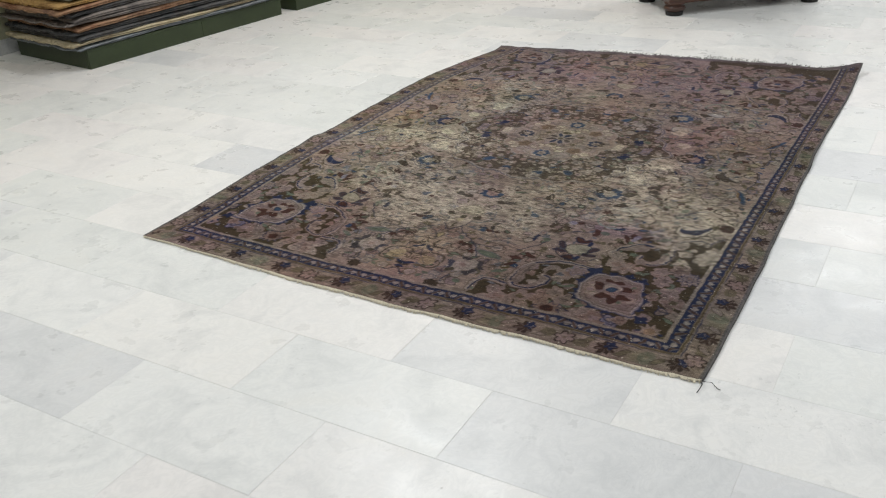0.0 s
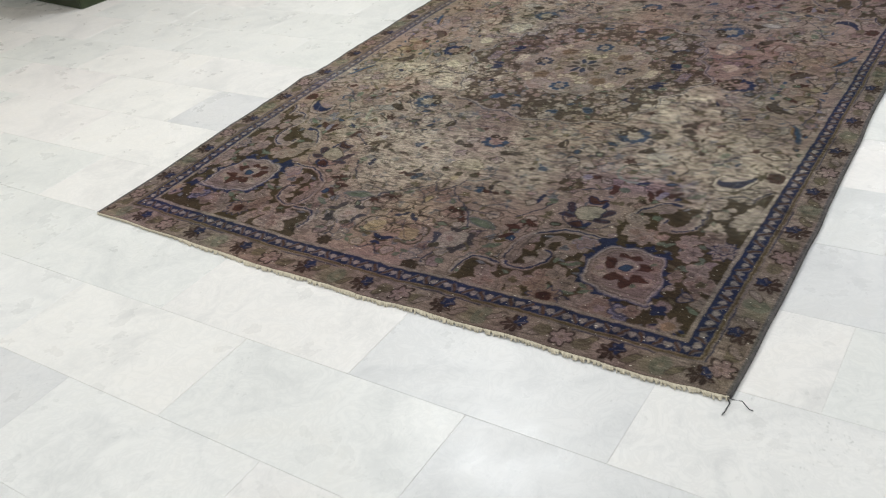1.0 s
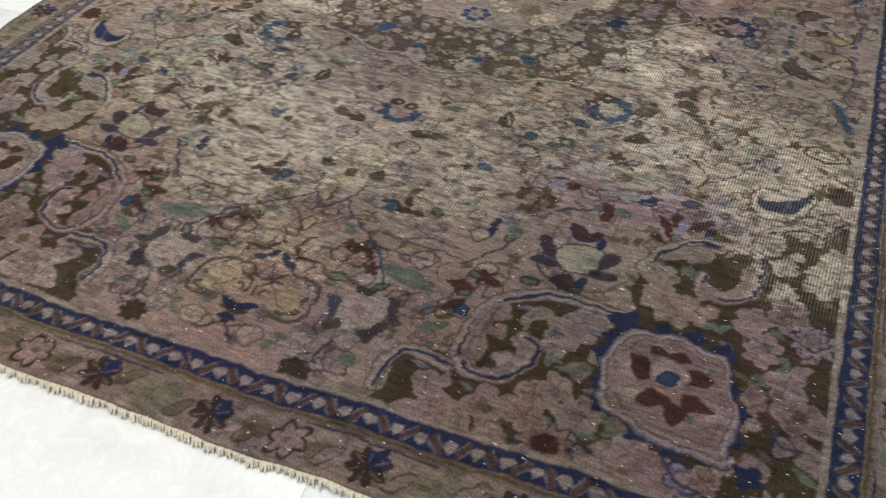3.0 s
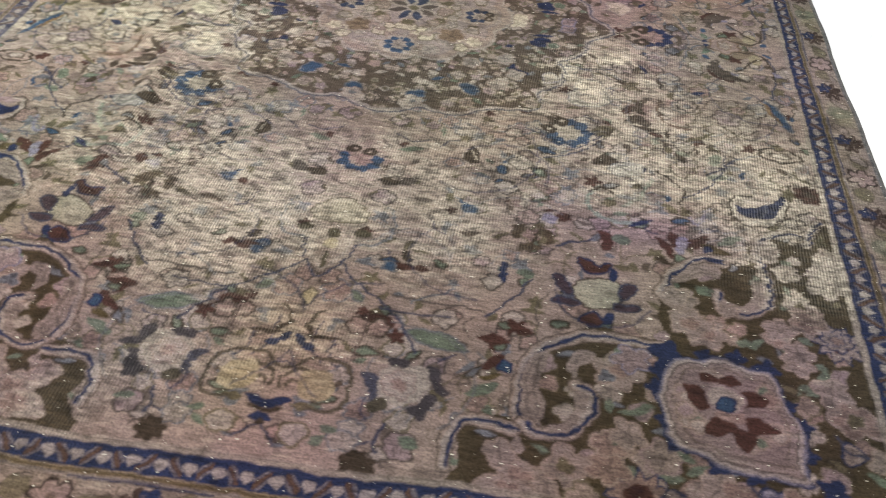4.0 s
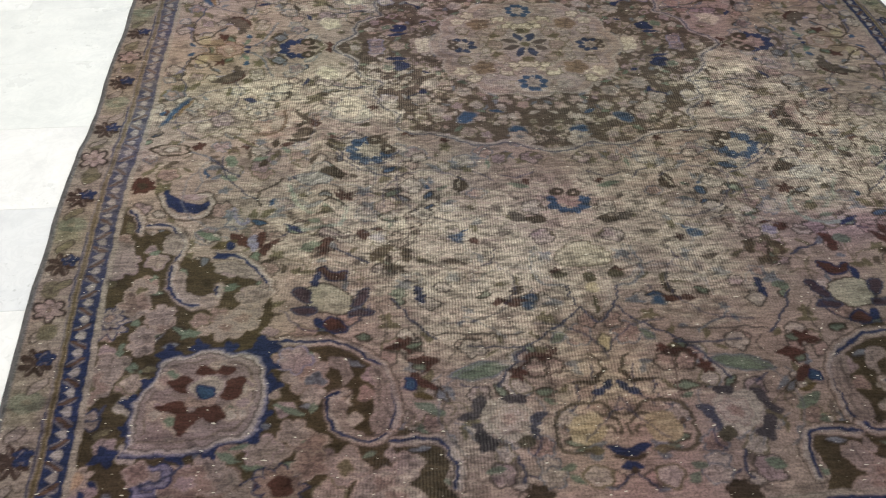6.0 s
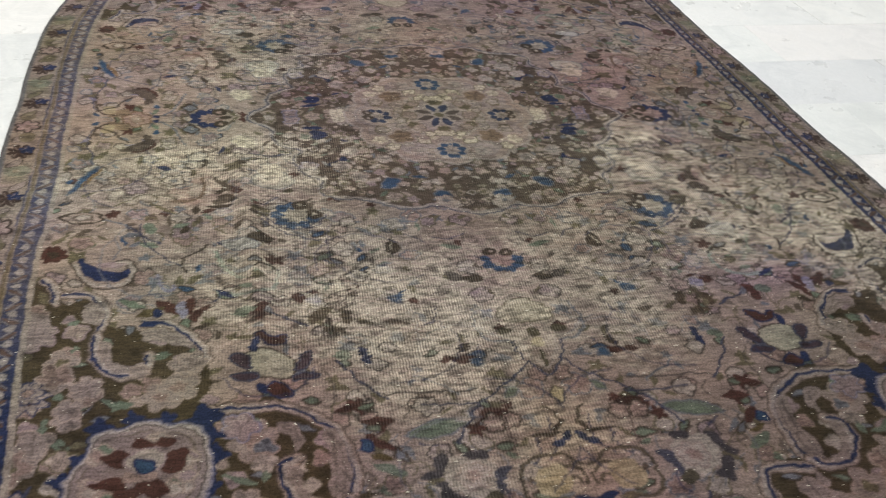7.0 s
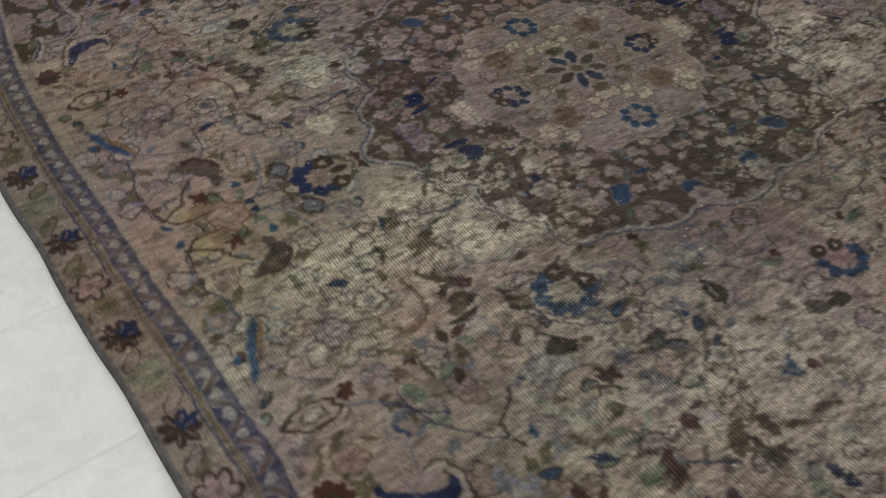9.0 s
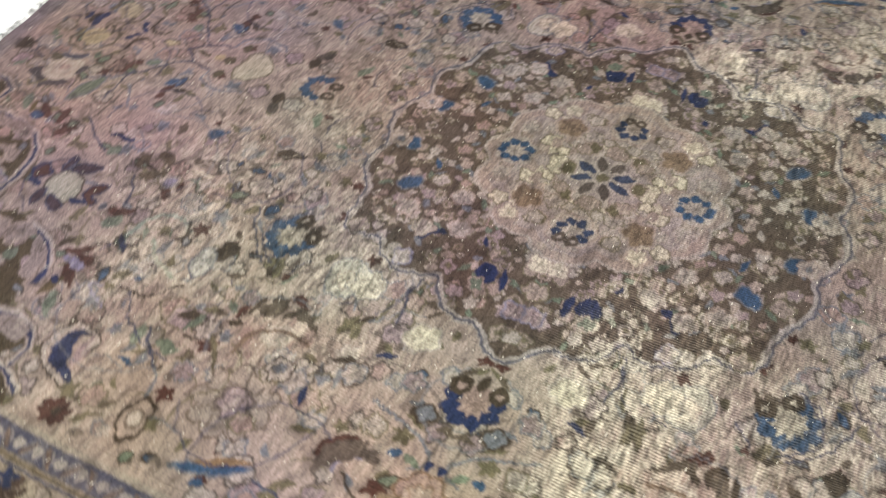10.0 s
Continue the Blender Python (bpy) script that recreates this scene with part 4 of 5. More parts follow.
ring(0.402, 1.036, 0.038, -2.7, BLUE, DARK, 9, (0.20, 0.17, 0.14))

# side blooms, rings and leaves
patch([(0.762, 1.320), (0.753, 1.345), (0.729, 1.365), (0.706, 1.370), (0.714, 1.340), (0.741, 1.320)], MAROON)
leaf(0.543, 1.114, 0.046, 0.014, 141, MAROON)
leaf(0.528, 1.151, 0.041, 0.014, -143, MAROON)
bloom(0.649, 1.172, 0.018, 5, PALE, NAVY, None, 0.3, 13.0, 0.004)
patch([(0.718, 1.015), (0.697, 1.027), (0.683, 0.991), (0.702, 0.979)], GREEN)
trail([(0.746, 1.019), (0.718, 0.979), (0.680, 0.948)], 0.005, INK)
trail([(0.833, 1.044), (0.762, 1.031), (0.745, 1.015)], 0.005, SLATE)
leaf(0.639, 1.010, 0.043, 0.016, 157, GREEN)
leaf(0.607, 1.018, 0.028, 0.018, 108, OLIVE)
leaf(0.678, 1.078, 0.099, 0.010, -143, OLIVE)
patch([(0.500, 1.050), (0.485, 1.079), (0.472, 1.058), (0.484, 1.038)], DARK)
leaf(0.484, 1.085, 0.024, 0.014, 161, MAROON)
trail([(0.472, 1.040), (0.432, 0.990), (0.419, 0.980)], 0.004, INK)
leaf(0.519, 1.248, 0.076, 0.016, -38, DARK)
patch([(0.397, 1.191), (0.433, 1.218), (0.478, 1.200), (0.486, 1.162), (0.432, 1.142), (0.399, 1.156)], (0.24, 0.22, 0.185), SLATE)
bloom(0.445, 1.182, 0.022, 6, CREAM, TAUPE, None, 0.3, 8.9, 0.004)
leaf(0.534, 1.103, 0.023, 0.016, -23, DARK)
leaf(0.562, 1.084, 0.055, 0.014, -5, DARK)
patch([(0.509, 1.137), (0.532, 1.159), (0.530, 1.133), (0.513, 1.124)], MAROON)
leaf(0.608, 1.283, 0.035, 0.018, 0, (0.05, 0.036, 0.03))
leaf(0.619, 1.285, 0.019, 0.012, 14, NAVY)
leaf(0.479, 1.064, 0.044, 0.018, 6, OLIVE)
trail([(0.364, 0.937), (0.422, 0.963), (0.456, 1.002), (0.475, 1.025)], 0.004, INK)
patch([(0.457, 0.958), (0.483, 0.977), (0.500, 0.957), (0.482, 0.937), (0.460, 0.937)], DARK)
patch([(0.486, 0.930), (0.522, 0.957), (0.559, 0.948), (0.545, 0.922), (0.503, 0.911)], (0.22, 0.21, 0.20), SLATE)
bloom(0.835, 1.048, 0.040, 5, TAUPE, DARK, PALE, 0.18, 0.4, 0.009, 0.5)
bloom(0.738, 1.165, 0.070, 9, (0.185, 0.148, 0.128), (0.075, 0.056, 0.044), ROSE, 0.24, 0.2, 0.005)
for k in range(9):
    a = k * math.tau / 9 + 0.35
    trail([(0.738 + 0.034 * math.cos(a), 1.165 + 0.034 * math.sin(a)), (0.738 + 0.06 * math.cos(a + 0.12), 1.165 + 0.06 * math.sin(a + 0.12))], 0.004, (0.075, 0.056, 0.044), 0.8)
bloom(0.738, 1.165, 0.028, 6, MAUVE, (0.075, 0.056, 0.050), MAUVE)
bloom(0.600, 1.150, 0.062, 6, ROSE, TAUPE, PALE, 0.14, 0.1, 0.004)
leaf(0.545, 1.110, 0.055, 0.020, 25, DARK, None, 0.2)
leaf(0.550, 1.148, 0.050, 0.016, 140, DARK)
leaf(0.585, 1.067, 0.035, 0.016, 160, MAROON)
leaf(0.527, 1.243, 0.065, 0.018, 152, DARK)
bloom(0.611, 1.303, 0.026, 4, TAUPE, DARK, LILAC, 0.2, 0.3, 0.004, 0.7)
leaf(0.849, 1.199, 0.118, 0.018, 114, BLUE, SLATE)
leaf(0.833, 1.210, 0.099, 0.013, 115, (0.115, 0.072, 0.040))
trail([(0.841, 1.264), (0.847, 1.316), (0.868, 1.369), (0.861, 1.426), (0.847, 1.447)], 0.004, INK)
trail([(0.784, 1.331), (0.745, 1.335), (0.726, 1.363), (0.723, 1.399)], 0.013, (0.055, 0.042, 0.036))
trail([(0.776, 1.356), (0.743, 1.364), (0.732, 1.394)], 0.008, LILAC)
bloom(0.595, 1.370, 0.016, 5, PALE, SLATE, None, 0.3, 11.9, 0.004)
patch([(0.828, 1.481), (0.803, 1.435), (0.773, 1.432), (0.778, 1.485), (0.799, 1.469)], (0.125, 0.092, 0.068))
patch([(0.840, 1.420), (0.813, 1.416), (0.805, 1.450), (0.828, 1.466)], (0.175, 0.145, 0.10))
trail([(0.727, 1.447), (0.707, 1.478), (0.674, 1.460), (0.654, 1.390), (0.640, 1.353)], 0.005, SLATE)
patch([(0.720, 1.478), (0.705, 1.485), (0.706, 1.467), (0.718, 1.474)], NAVY)
trail([(0.861, 1.348), (0.859, 1.404), (0.845, 1.450), (0.822, 1.467), (0.778, 1.464)], 0.005, DARK)
leaf(0.878, 1.348, 0.056, 0.012, -149, (0.065, 0.050, 0.042))
leaf(0.869, 1.377, 0.031, 0.012, 142, LILAC)
patch([(0.765, 1.338), (0.741, 1.374), (0.706, 1.389), (0.720, 1.349), (0.749, 1.323)], (0.060, 0.045, 0.038))
trail([(0.852, 1.446), (0.812, 1.428), (0.787, 1.386), (0.771, 1.372)], 0.005, DARK)
bloom(0.665, 1.186, 0.020, 5, PALE, OLIVE, None, 0.3, 13.3, 0.004)
bloom(0.765, 1.198, 0.018, 5, ROSE, OLIVE, None, 0.3, 15.3, 0.004)
trail([(0.813, 1.092), (0.765, 1.089), (0.721, 1.141), (0.688, 1.120)], 0.004, OLIVE)
leaf(0.531, 1.243, 0.050, 0.012, 140, OLIVE)
leaf(0.629, 1.278, 0.051, 0.010, -167, SLATE)
leaf(0.551, 1.172, 0.078, 0.016, -118, (0.055, 0.042, 0.032))
patch([(0.579, 1.104), (0.553, 1.124), (0.533, 1.111), (0.547, 1.096), (0.568, 1.091)], (0.055, 0.042, 0.032))
bloom(0.611, 1.299, 0.020, 5, PALE, SLATE, None, 0.3, 12.2, 0.004)
leaf(0.525, 1.236, 0.062, 0.012, 171, OLIVE)
leaf(0.473, 1.276, 0.064, 0.010, 171, OLIVE)
trail([(0.489, 1.305), (0.437, 1.293), (0.388, 1.299)], 0.004, INK)
trail([(0.378, 1.320), (0.424, 1.361), (0.441, 1.402)], 0.004, INK)
bloom(0.641, 1.184, 0.022, 5, PALE, SLATE, OLIVE, 0.3, 12.8, 0.004)
leaf(0.657, 1.207, 0.033, 0.014, -172, (0.05, 0.04, 0.03))
trail([(0.776, 1.332), (0.754, 1.362), (0.729, 1.380), (0.734, 1.408)], 0.010, (0.05, 0.038, 0.032))
bloom(0.887, 1.338, 0.014, 4, PALE, SLATE, None, 0.3, 17.7, 0.004)
bloom(0.583, 1.390, 0.018, 5, MAUVE, SLATE, None, 0.3, 11.7, 0.004)
bloom(0.656, 1.193, 0.022, 5, PALE, DARK, SLATE, 0.3, 13.1, 0.004)
leaf(0.593, 1.270, 0.041, 0.014, 106, DARK)
leaf(0.558, 1.328, 0.042, 0.012, 114, NAVY)
trail([(0.659, 1.105), (0.609, 1.104), (0.585, 1.156), (0.596, 1.201)], 0.009, (0.09, 0.062, 0.046))
leaf(0.631, 0.993, 0.041, 0.018, 114, DARK)
leaf(0.610, 1.071, 0.031, 0.016, 101, DARK)
trail([(0.632, 0.865), (0.684, 0.906), (0.715, 0.964), (0.722, 1.021)], 0.004, INK)
bloom(0.755, 1.484, 0.034, 5, ROSE, (0.11, 0.07, 0.048), TAUPE, 0.3, 0.4)
leaf(0.71, 1.45, 0.03, 0.016, 60, GREEN)
leaf(0.68, 1.25, 0.035, 0.014, 20, NAVY)
ring(0.582, 1.487, 0.038, -1.75, NAVY, DARK, 9, ROSE)
bloom(0.63, 1.43, 0.016, 4, SLATE, DARK)
bloom(0.50, 1.36, 0.030, 5, CREAM, PALE)
bloom(0.44, 1.22, 0.034, 6, CREAM, SLATE, None, 0.25, 0.2, 0.003)

# thin stems that loop from bloom to bloom
for k, (p, q) in enumerate(((0.155, 0.572), (0.225, 0.62), (0.228, 0.74), (0.351, 0.686), (0.462, 0.575), (0.402, 1.036), (0.50, 0.97), (0.212, 0.90), (0.51, 0.835), (0.60, 1.15), (0.738, 1.165), (0.70, 1.37), (0.578, 1.487),
                            (0.30, 0.86), (0.31, 0.98), (0.66, 0.88), (0.44, 1.22), (0.64, 1.25), (0.196, 0.298), (0.12, 0.41), (0.30, 0.36), (0.10, 0.97), (0.80, 1.28))):
    a0, r = k * 2.4, 0.062 + 0.012 * (k % 4)
    trail([(p + r * (1 + 0.12 * j) * math.cos(a0 + 0.55 * j), q + r * (1 + 0.12 * j) * math.sin(a0 + 0.55 * j)) for j in range(6)], 0.0042, (SLATE, NAVY, (0.045, 0.036, 0.03))[k % 3], 0.6)

# great medallion at the centre
MEDAL = [(0.0, 1.035), (0.05, 1.045), (0.09, 1.072), (0.13, 1.055), (0.18, 1.055), (0.225, 1.095), (0.27, 1.10), (0.335, 1.11), (0.342, 1.150), (0.329, 1.190), (0.362, 1.205), (0.386, 1.245),
         (0.386, 1.300), (0.360, 1.325), (0.412, 1.342), (0.439, 1.393), (0.428, 1.432), (0.490, 1.476), (0.490, 1.487), (0.0, 1.487)]
region(MEDAL, (0.060, 0.044, 0.034))
for k in range(420):
    a, r = rnd.uniform(-0.05, 1.65), rnd.uniform(0.2, 0.45)
    p, q = r * math.sin(a), 1.487 - r * math.cos(a)
    if 0 <= p < 1 and 0.9 < q < 1.487 and canvas[int(q / RES), int(p / RES), 0] < 0.06:
        if rnd.random() < 0.62:
            bloom(p, q, rnd.uniform(0.007, 0.016), rnd.choice((4, 5)), rnd.choice((PALE, TAUPE, MAUVE, TAUPE, ROSE)), rnd.choice((OLIVE, (0.045, 0.034, 0.026))), rnd.choice((None, OLIVE)), 0.35, a * 5, 0.003)
        else:
            leaf(p, q, rnd.uniform(0.02, 0.035), 0.012, rnd.uniform(0, 180), rnd.choice((TAUPE, GREEN, SLATE, PALE)))
trail([(a, b - 0.006 if b < 1.487 else b) for a, b in MEDAL[:-1]], 0.014, (0.205, 0.175, 0.165), 0.9)
trail([(a, b - 0.010 if b < 1.487 else b) for a, b in MEDAL[:-1]], 0.005, INK, 0.85)
patch([(0.299, 1.386), (0.314, 1.412), (0.342, 1.417), (0.353, 1.391), (0.330, 1.370)], NAVY)
patch([(0.263, 1.271), (0.275, 1.286), (0.283, 1.262), (0.308, 1.254), (0.304, 1.238), (0.274, 1.243)], NAVY)
leaf(0.334, 1.427, 0.056, 0.014, 7, NAVY)
leaf(0.261, 1.361, 0.025, 0.012, 26, NAVY)
patch([(0.157, 1.170), (0.183, 1.175), (0.202, 1.152), (0.196, 1.131), (0.169, 1.144)], BLUE, SLATE)
patch([(0.049, 1.114), (0.081, 1.123), (0.087, 1.097), (0.058, 1.089)], BLUE, SLATE)
leaf(0.108, 1.182, 0.037, 0.012, 25, BLUE)
bloom(0.359, 1.385, 0.015, 4, GREEN, TAUPE, None, 0.3, 7.2, 0.004)
bloom(0.279, 1.238, 0.020, 4, PALE, TAUPE, None, 0.3, 5.6, 0.004)
bloom(0.175, 1.267, 0.020, 5, PALE, TAUPE, None, 0.3, 3.5, 0.004)
bloom(0.253, 1.303, 0.020, 5, PALE, TAUPE, None, 0.3, 5.1, 0.004)
bloom(0.245, 1.186, 0.022, 5, PALE, TAUPE, None, 0.3, 4.9, 0.004)
bloom(0.151, 1.209, 0.018, 4, PALE, OLIVE, None, 0.3, 3.0, 0.004)
bloom(0.069, 1.078, 0.022, 5, PALE, TAUPE, SLATE, 0.3, 1.4, 0.004)
bloom(0.356, 1.242, 0.018, 4, PALE, LILAC, None, 0.3, 7.1, 0.004)
bloom(0.320, 1.130, 0.020, 4, TAUPE, OLIVE, None, 0.3, 6.4, 0.004)
bloom(0.267, 1.472, 0.022, 5, CREAM, TAUPE, None, 0.3, 5.3, 0.004)
bloom(0.332, 1.485, 0.020, 5, TAUPE, OLIVE, None, 0.3, 6.6, 0.004)
bloom(0.181, 1.099, 0.020, 4, TAUPE, OLIVE, None, 0.3, 3.6, 0.004)
bloom(0.384, 1.470, 0.018, 4, MAUVE, LILAC, None, 0.3, 7.7, 0.004)
bloom(0.0, 1.487, 0.245, 12, TAUPE, PALE, None, 0.10, 0.3, 0.007)
bloom(0.0, 1.487, 0.225, 12, (0.185, 0.150, 0.142), TAUPE, None, 0.10, 0.3, 0.003)
for k in range(46):
    a, r = rnd.uniform(0, 1.57), rnd.uniform(0.06, 0.22)
    bloom(r * math.sin(a), 1.487 - r * math.cos(a), rnd.uniform(0.010, 0.020), rnd.choice((4, 5, 6)), rnd.choice((PALE, TAUPE, PALE, CREAM, OLIVE)), rnd.choice((TAUPE, OLIVE, TAUPE)), None, 0.3, a * 4, 0.003)
for p, q in ((0.167, 1.487), (0.0, 1.304)):
    bloom(p, q, 0.045, 7, PALE, TAUPE)
    ring(p, q, 0.027, 1.2 if p else -2.1, (0.020, 0.028, 0.055) if p else BLUE, (0.05, 0.038, 0.03), 8, PALE)
bloom(0.115, 1.375, 0.032, 5, (0.12, 0.085, 0.06), TAUPE, None, 0.25)
star(0.0, 1.487, 0.075, 8, PALE, 0.6, 0.39, None)
for k in range(8):
    a = k * math.pi / 4 + 0.39
    leaf(0.042 * math.sin(a), 1.487 - 0.042 * math.cos(a), 0.050, 0.022, math.degrees(a) - 90, ((0.030, 0.036, 0.060), (0.058, 0.046, 0.040))[k % 2])
bloom(0.0, 1.487, 0.014, 5, OLIVE, PALE)


# ---- the rug ----
COLS, ROWS = 760, 1095
PILE_TOP = 0.0


def along(q, pts):
    return np.interp(q, [a for a, _ in pts], [b for _, b in pts])


def waves(x, y, scale, seed, octaves=3):
    """Smooth random field in -1..1 from sums of turned sines."""
    g = np.random.RandomState(seed)
    out, amp, total = 0, 1.0, 0
    for o in range(octaves):
        for k in range(5):
            a, ph = g.uniform(0, math.tau, 2)
            f = scale * (2 ** o) * g.uniform(0.7, 1.4)
            out = out + amp * np.sin(f * (x * math.cos(a) + y * math.sin(a)) + ph)
            total += amp * 0.42
        amp *= 0.55
    return np.clip(out / total, -1, 1)


def lattice(x, y, fx, fy, seed):
    """Blotches in 0..1: random values on a lattice of fx by fy cells a metre, smoothed between."""
    g = np.random.RandomState(seed).rand(512, 512)
    a, b = x * fx + 100, y * fy + 100
    i, j = np.floor(a).astype(int), np.floor(b).astype(int)
    u, v = a - i, b - j
    u, v = u * u * (3 - 2 * u), v * v * (3 - 2 * v)
    i, j, i1, j1 = i % 512, j % 512, (i + 1) % 512, (j + 1) % 512
    return (g[j, i] * (1 - u) + g[j, i1] * u) * (1 - v) + (g[j1, i] * (1 - u) + g[j1, i1] * u) * v


U, V = np.meshgrid(np.linspace(-1, 1, COLS + 1), np.linspace(0, 1, ROWS + 1))
LEFT = [(0, 0.975), (0.3, 0.985), (0.6, 1.010), (0.85, 1.026), (1.0, 1.032), (1.06, 1.027), (1.3, 1.033), (1.6, 1.043), (1.9, 1.053), (2.2, 1.045), (2.5, 1.005), (2.76, 0.952)]
RIGHT = [(0, 1.040), (0.35, 1.042), (0.6, 1.038), (1.1, 1.020), (1.5, 1.008), (1.7, 1.000), (2.3, 1.000), (3.0, 0.995)]
q0 = V * 2.87
P = np.where(U < 0, U * along(q0, LEFT), U * along(q0, RIGHT))
NEAR = [(-0.97, -0.018), (-0.3, -0.012), (0.1, -0.002), (0.6, 0.030), (0.9, 0.037), (1.04, 0.054)]
FAR = [(-0.95, 2.755), (-0.55, 2.815), (-0.12, 2.865), (0.42, 2.935), (0.99, 2.965)]
near, far = along(P, NEAR), along(P, FAR)
near = near + 0.004 * waves(P, P * 0, 18, 5)
Q = near + (far - near) * V
P = P + 0.005 * waves(Q, Q * 0, 7, 9) * np.abs(U) ** 6
X, Y = P + 0.022 - 0.0335 * Q, Q

# rubbed and bare places
wear = 0.16 + 0.36 * waves(X, Y, 5.0, 21) + 0.28 * waves(X, Y, 15, 22)
for wx, wy, r, k in ((-0.19, 0.60, 0.17, 0.9), (-0.42, 1.29, 0.18, 0.8), (0.12, 0.98, 0.22, 0.5), (0.62, 1.0, 0.22, 0.75), (0.80, 0.80, 0.13, 0.9), (0.84, 0.66, 0.10, 0.8), (0.46, 1.24, 0.16, 0.6),
                     (-0.74, 1.25, 0.18, 0.7), (0.24, 0.60, 0.14, 0.45), (-0.55, 1.95, 0.25, 0.5), (0.55, 2.05, 0.25, 0.5), (0.0, 2.15, 0.3, 0.35), (0.0, 1.3, 0.2, 0.2), (-0.45, 0.95, 0.2, 0.5), (0.0, 0.4, 0.14, 0.4),
                     (-0.40, 1.30, 0.13, 0.40), (-0.18, 0.59, 0.10, 0.50), (-0.24, 0.64, 0.10, 0.30), (0.24, 0.61, 0.11, 0.40), (0.20, 1.04, 0.12, 0.30), (0.45, 1.30, 0.12, 0.35), (-0.47, 0.77, 0.10, 0.20), (-0.00, 0.60, 0.08, 0.25), (0.85, 0.96, 0.12, 0.40), (0.73, 0.75, 0.08, 0.30), (-0.62, 1.28, 0.16, 0.35), (-0.25, 0.87, 0.14, 0.30), (-0.63, 1.30, 0.12, 0.30)):
    wear = wear + k * np.exp(-((X - wx) ** 2 + (Y - wy) ** 2) / (r * r))
for wx, wy, r, k in ((-0.70, 0.38, 0.24, 0.95), (0.62, 0.36, 0.26, 1.0), (0.0, 1.49, 0.36, 0.30), (-0.66, 1.22, 0.22, 0.45), (0.0, 0.15, 0.3, 0.4), (0.2, 2.6, 0.5, 0.4), (-0.6, 2.6, 0.5, 0.4), (0.75, 2.6, 0.4, 0.4), (0.30, 1.70, 0.3, 0.3)):
    wear = wear - k * np.exp(-((X - wx) ** 2 + (Y - wy) ** 2) / (r * r))
side_edge = np.where(U < 0, along(q0, LEFT), along(q0, RIGHT))
bx = (1 - np.abs(U)) * side_edge * np.where(U < 0, 1.03, 0.128 / (side_edge - 0.905))
by = V * 2.9 * 0.95
bf = 0.078 + (1 - V) * 2.9
B = np.minimum(bx, by)
wear = np.clip(np.where(B < 0.13, wear * 0.45 + 0.05, wear), 0, 1)

# take the drawing, with the weaver's small slips
row = np.floor(Y / 0.0042).astype(int) % 4096
slip = (np.random.RandomState(3).rand(4096)[row] - 0.5)
px = P + slip * (0.003 + 0.004 * wear) + 0.006 * waves(X, Y, 9, 31) + 0.0065 * (lattice(X, Y, 45, 60, 33) - 0.5) + 0.004 * (lattice(X, Y, 110, 130, 34) - 0.5)
qx = Q + 0.006 * waves(X, Y, 8, 32) + 0.0065 * (lattice(X, Y, 50, 55, 35) - 0.5) + 0.004 * (lattice(X, Y, 120, 140, 36) - 0.5)
# where the foreshortened end is cut the field keeps its own measure
qx = np.where(qx > 1.487, 2.974 - qx, qx)
ci = np.clip(np.abs(px) / RES - 0.5, 0, QW - 1.01)
cj = np.clip(qx / RES - 0.5, 0, QH - 1.01)
i0, j0 = ci.astype(int), cj.astype(int)
fi, fj = (ci - i0)[..., None], (cj - j0)[..., None]
dye_sheen = (canvas[j0, i0] * (1 - fi) + canvas[j0, i0 + 1] * fi) * (1 - fj) + (canvas[j0 + 1, i0] * (1 - fi) + canvas[j0 + 1, i0 + 1] * fi) * fj


# borders: t runs along the edge, B across it
side = bx <= by
T = np.where(side, Q - 0.121, P - 0.204) + 0.007 * (lattice(X, Y, 40, 55, 37) - 0.5) + 0.004 * (lattice(X, Y, 120, 150, 38) - 0.5)
B = B + 0.0035 * (lattice(X, Y, 55, 60, 39) - 0.5) + 0.0025 * (lattice(X, Y, 140, 150, 40) - 0.5)


def tint(mask, colour):
    k = np.clip(mask, 0, 1)[..., None]
    dye_sheen[...] = dye_sheen * (1 - k) + np.array(colour) * k


def soft(d, w=0.0016):
    return np.clip(d / w * 0.5 + 0.5, 0, 1)


def band(lo, hi):
    return soft(np.minimum(B - lo, hi - B))


tint(band(-1, 0.139), (0.175, 0.145, 0.125))
tint(band(-1, 0.128), NAVY)
tint(band(0.087, 0.124), NAVY)
unit = 0.0205
cell = np.floor(T / unit)
lt, lb = (T / unit - cell - 0.5) * unit, B - 0.106
odd = cell % 2
heart = 0.0062 - np.hypot(np.abs(lt) - 0.0036, (lb - 0.003) * 1.0)
heart = np.maximum(heart, 0.0075 - (np.abs(lt) + np.abs(lb + 0.001)) * 0.8)
tint(soft(heart) * (odd == 0) * band(0.089, 0.122), (0.180, 0.155, 0.150))
slant = np.abs(lt * 0.8 + lb * 0.6 * np.where(cell % 4 == 1, 1, -1))
tint(soft(0.0036 - slant) * (odd == 1) * band(0.091, 0.121), (0.058, 0.034, 0.025))
tint(soft(0.0012 - np.abs(slant - 0.0062)) * (odd == 1) * band(0.091, 0.121), (0.135, 0.115, 0.115))
tint(band(0.0775, 0.088), (0.125, 0.095, 0.066))
tint(band(0.0800, 0.0850), (0.062, 0.045, 0.024))
tint(band(0.0745, 0.0775), (0.13, 0.105, 0.095))
tint(band(-1, 0.0745), (0.162, 0.125, 0.110))
shade = waves(X, Y, 14, 51)
tint(band(-1, 0.073) * soft(shade - 0.15, 0.3) * 0.3, (0.100, 0.084, 0.056))
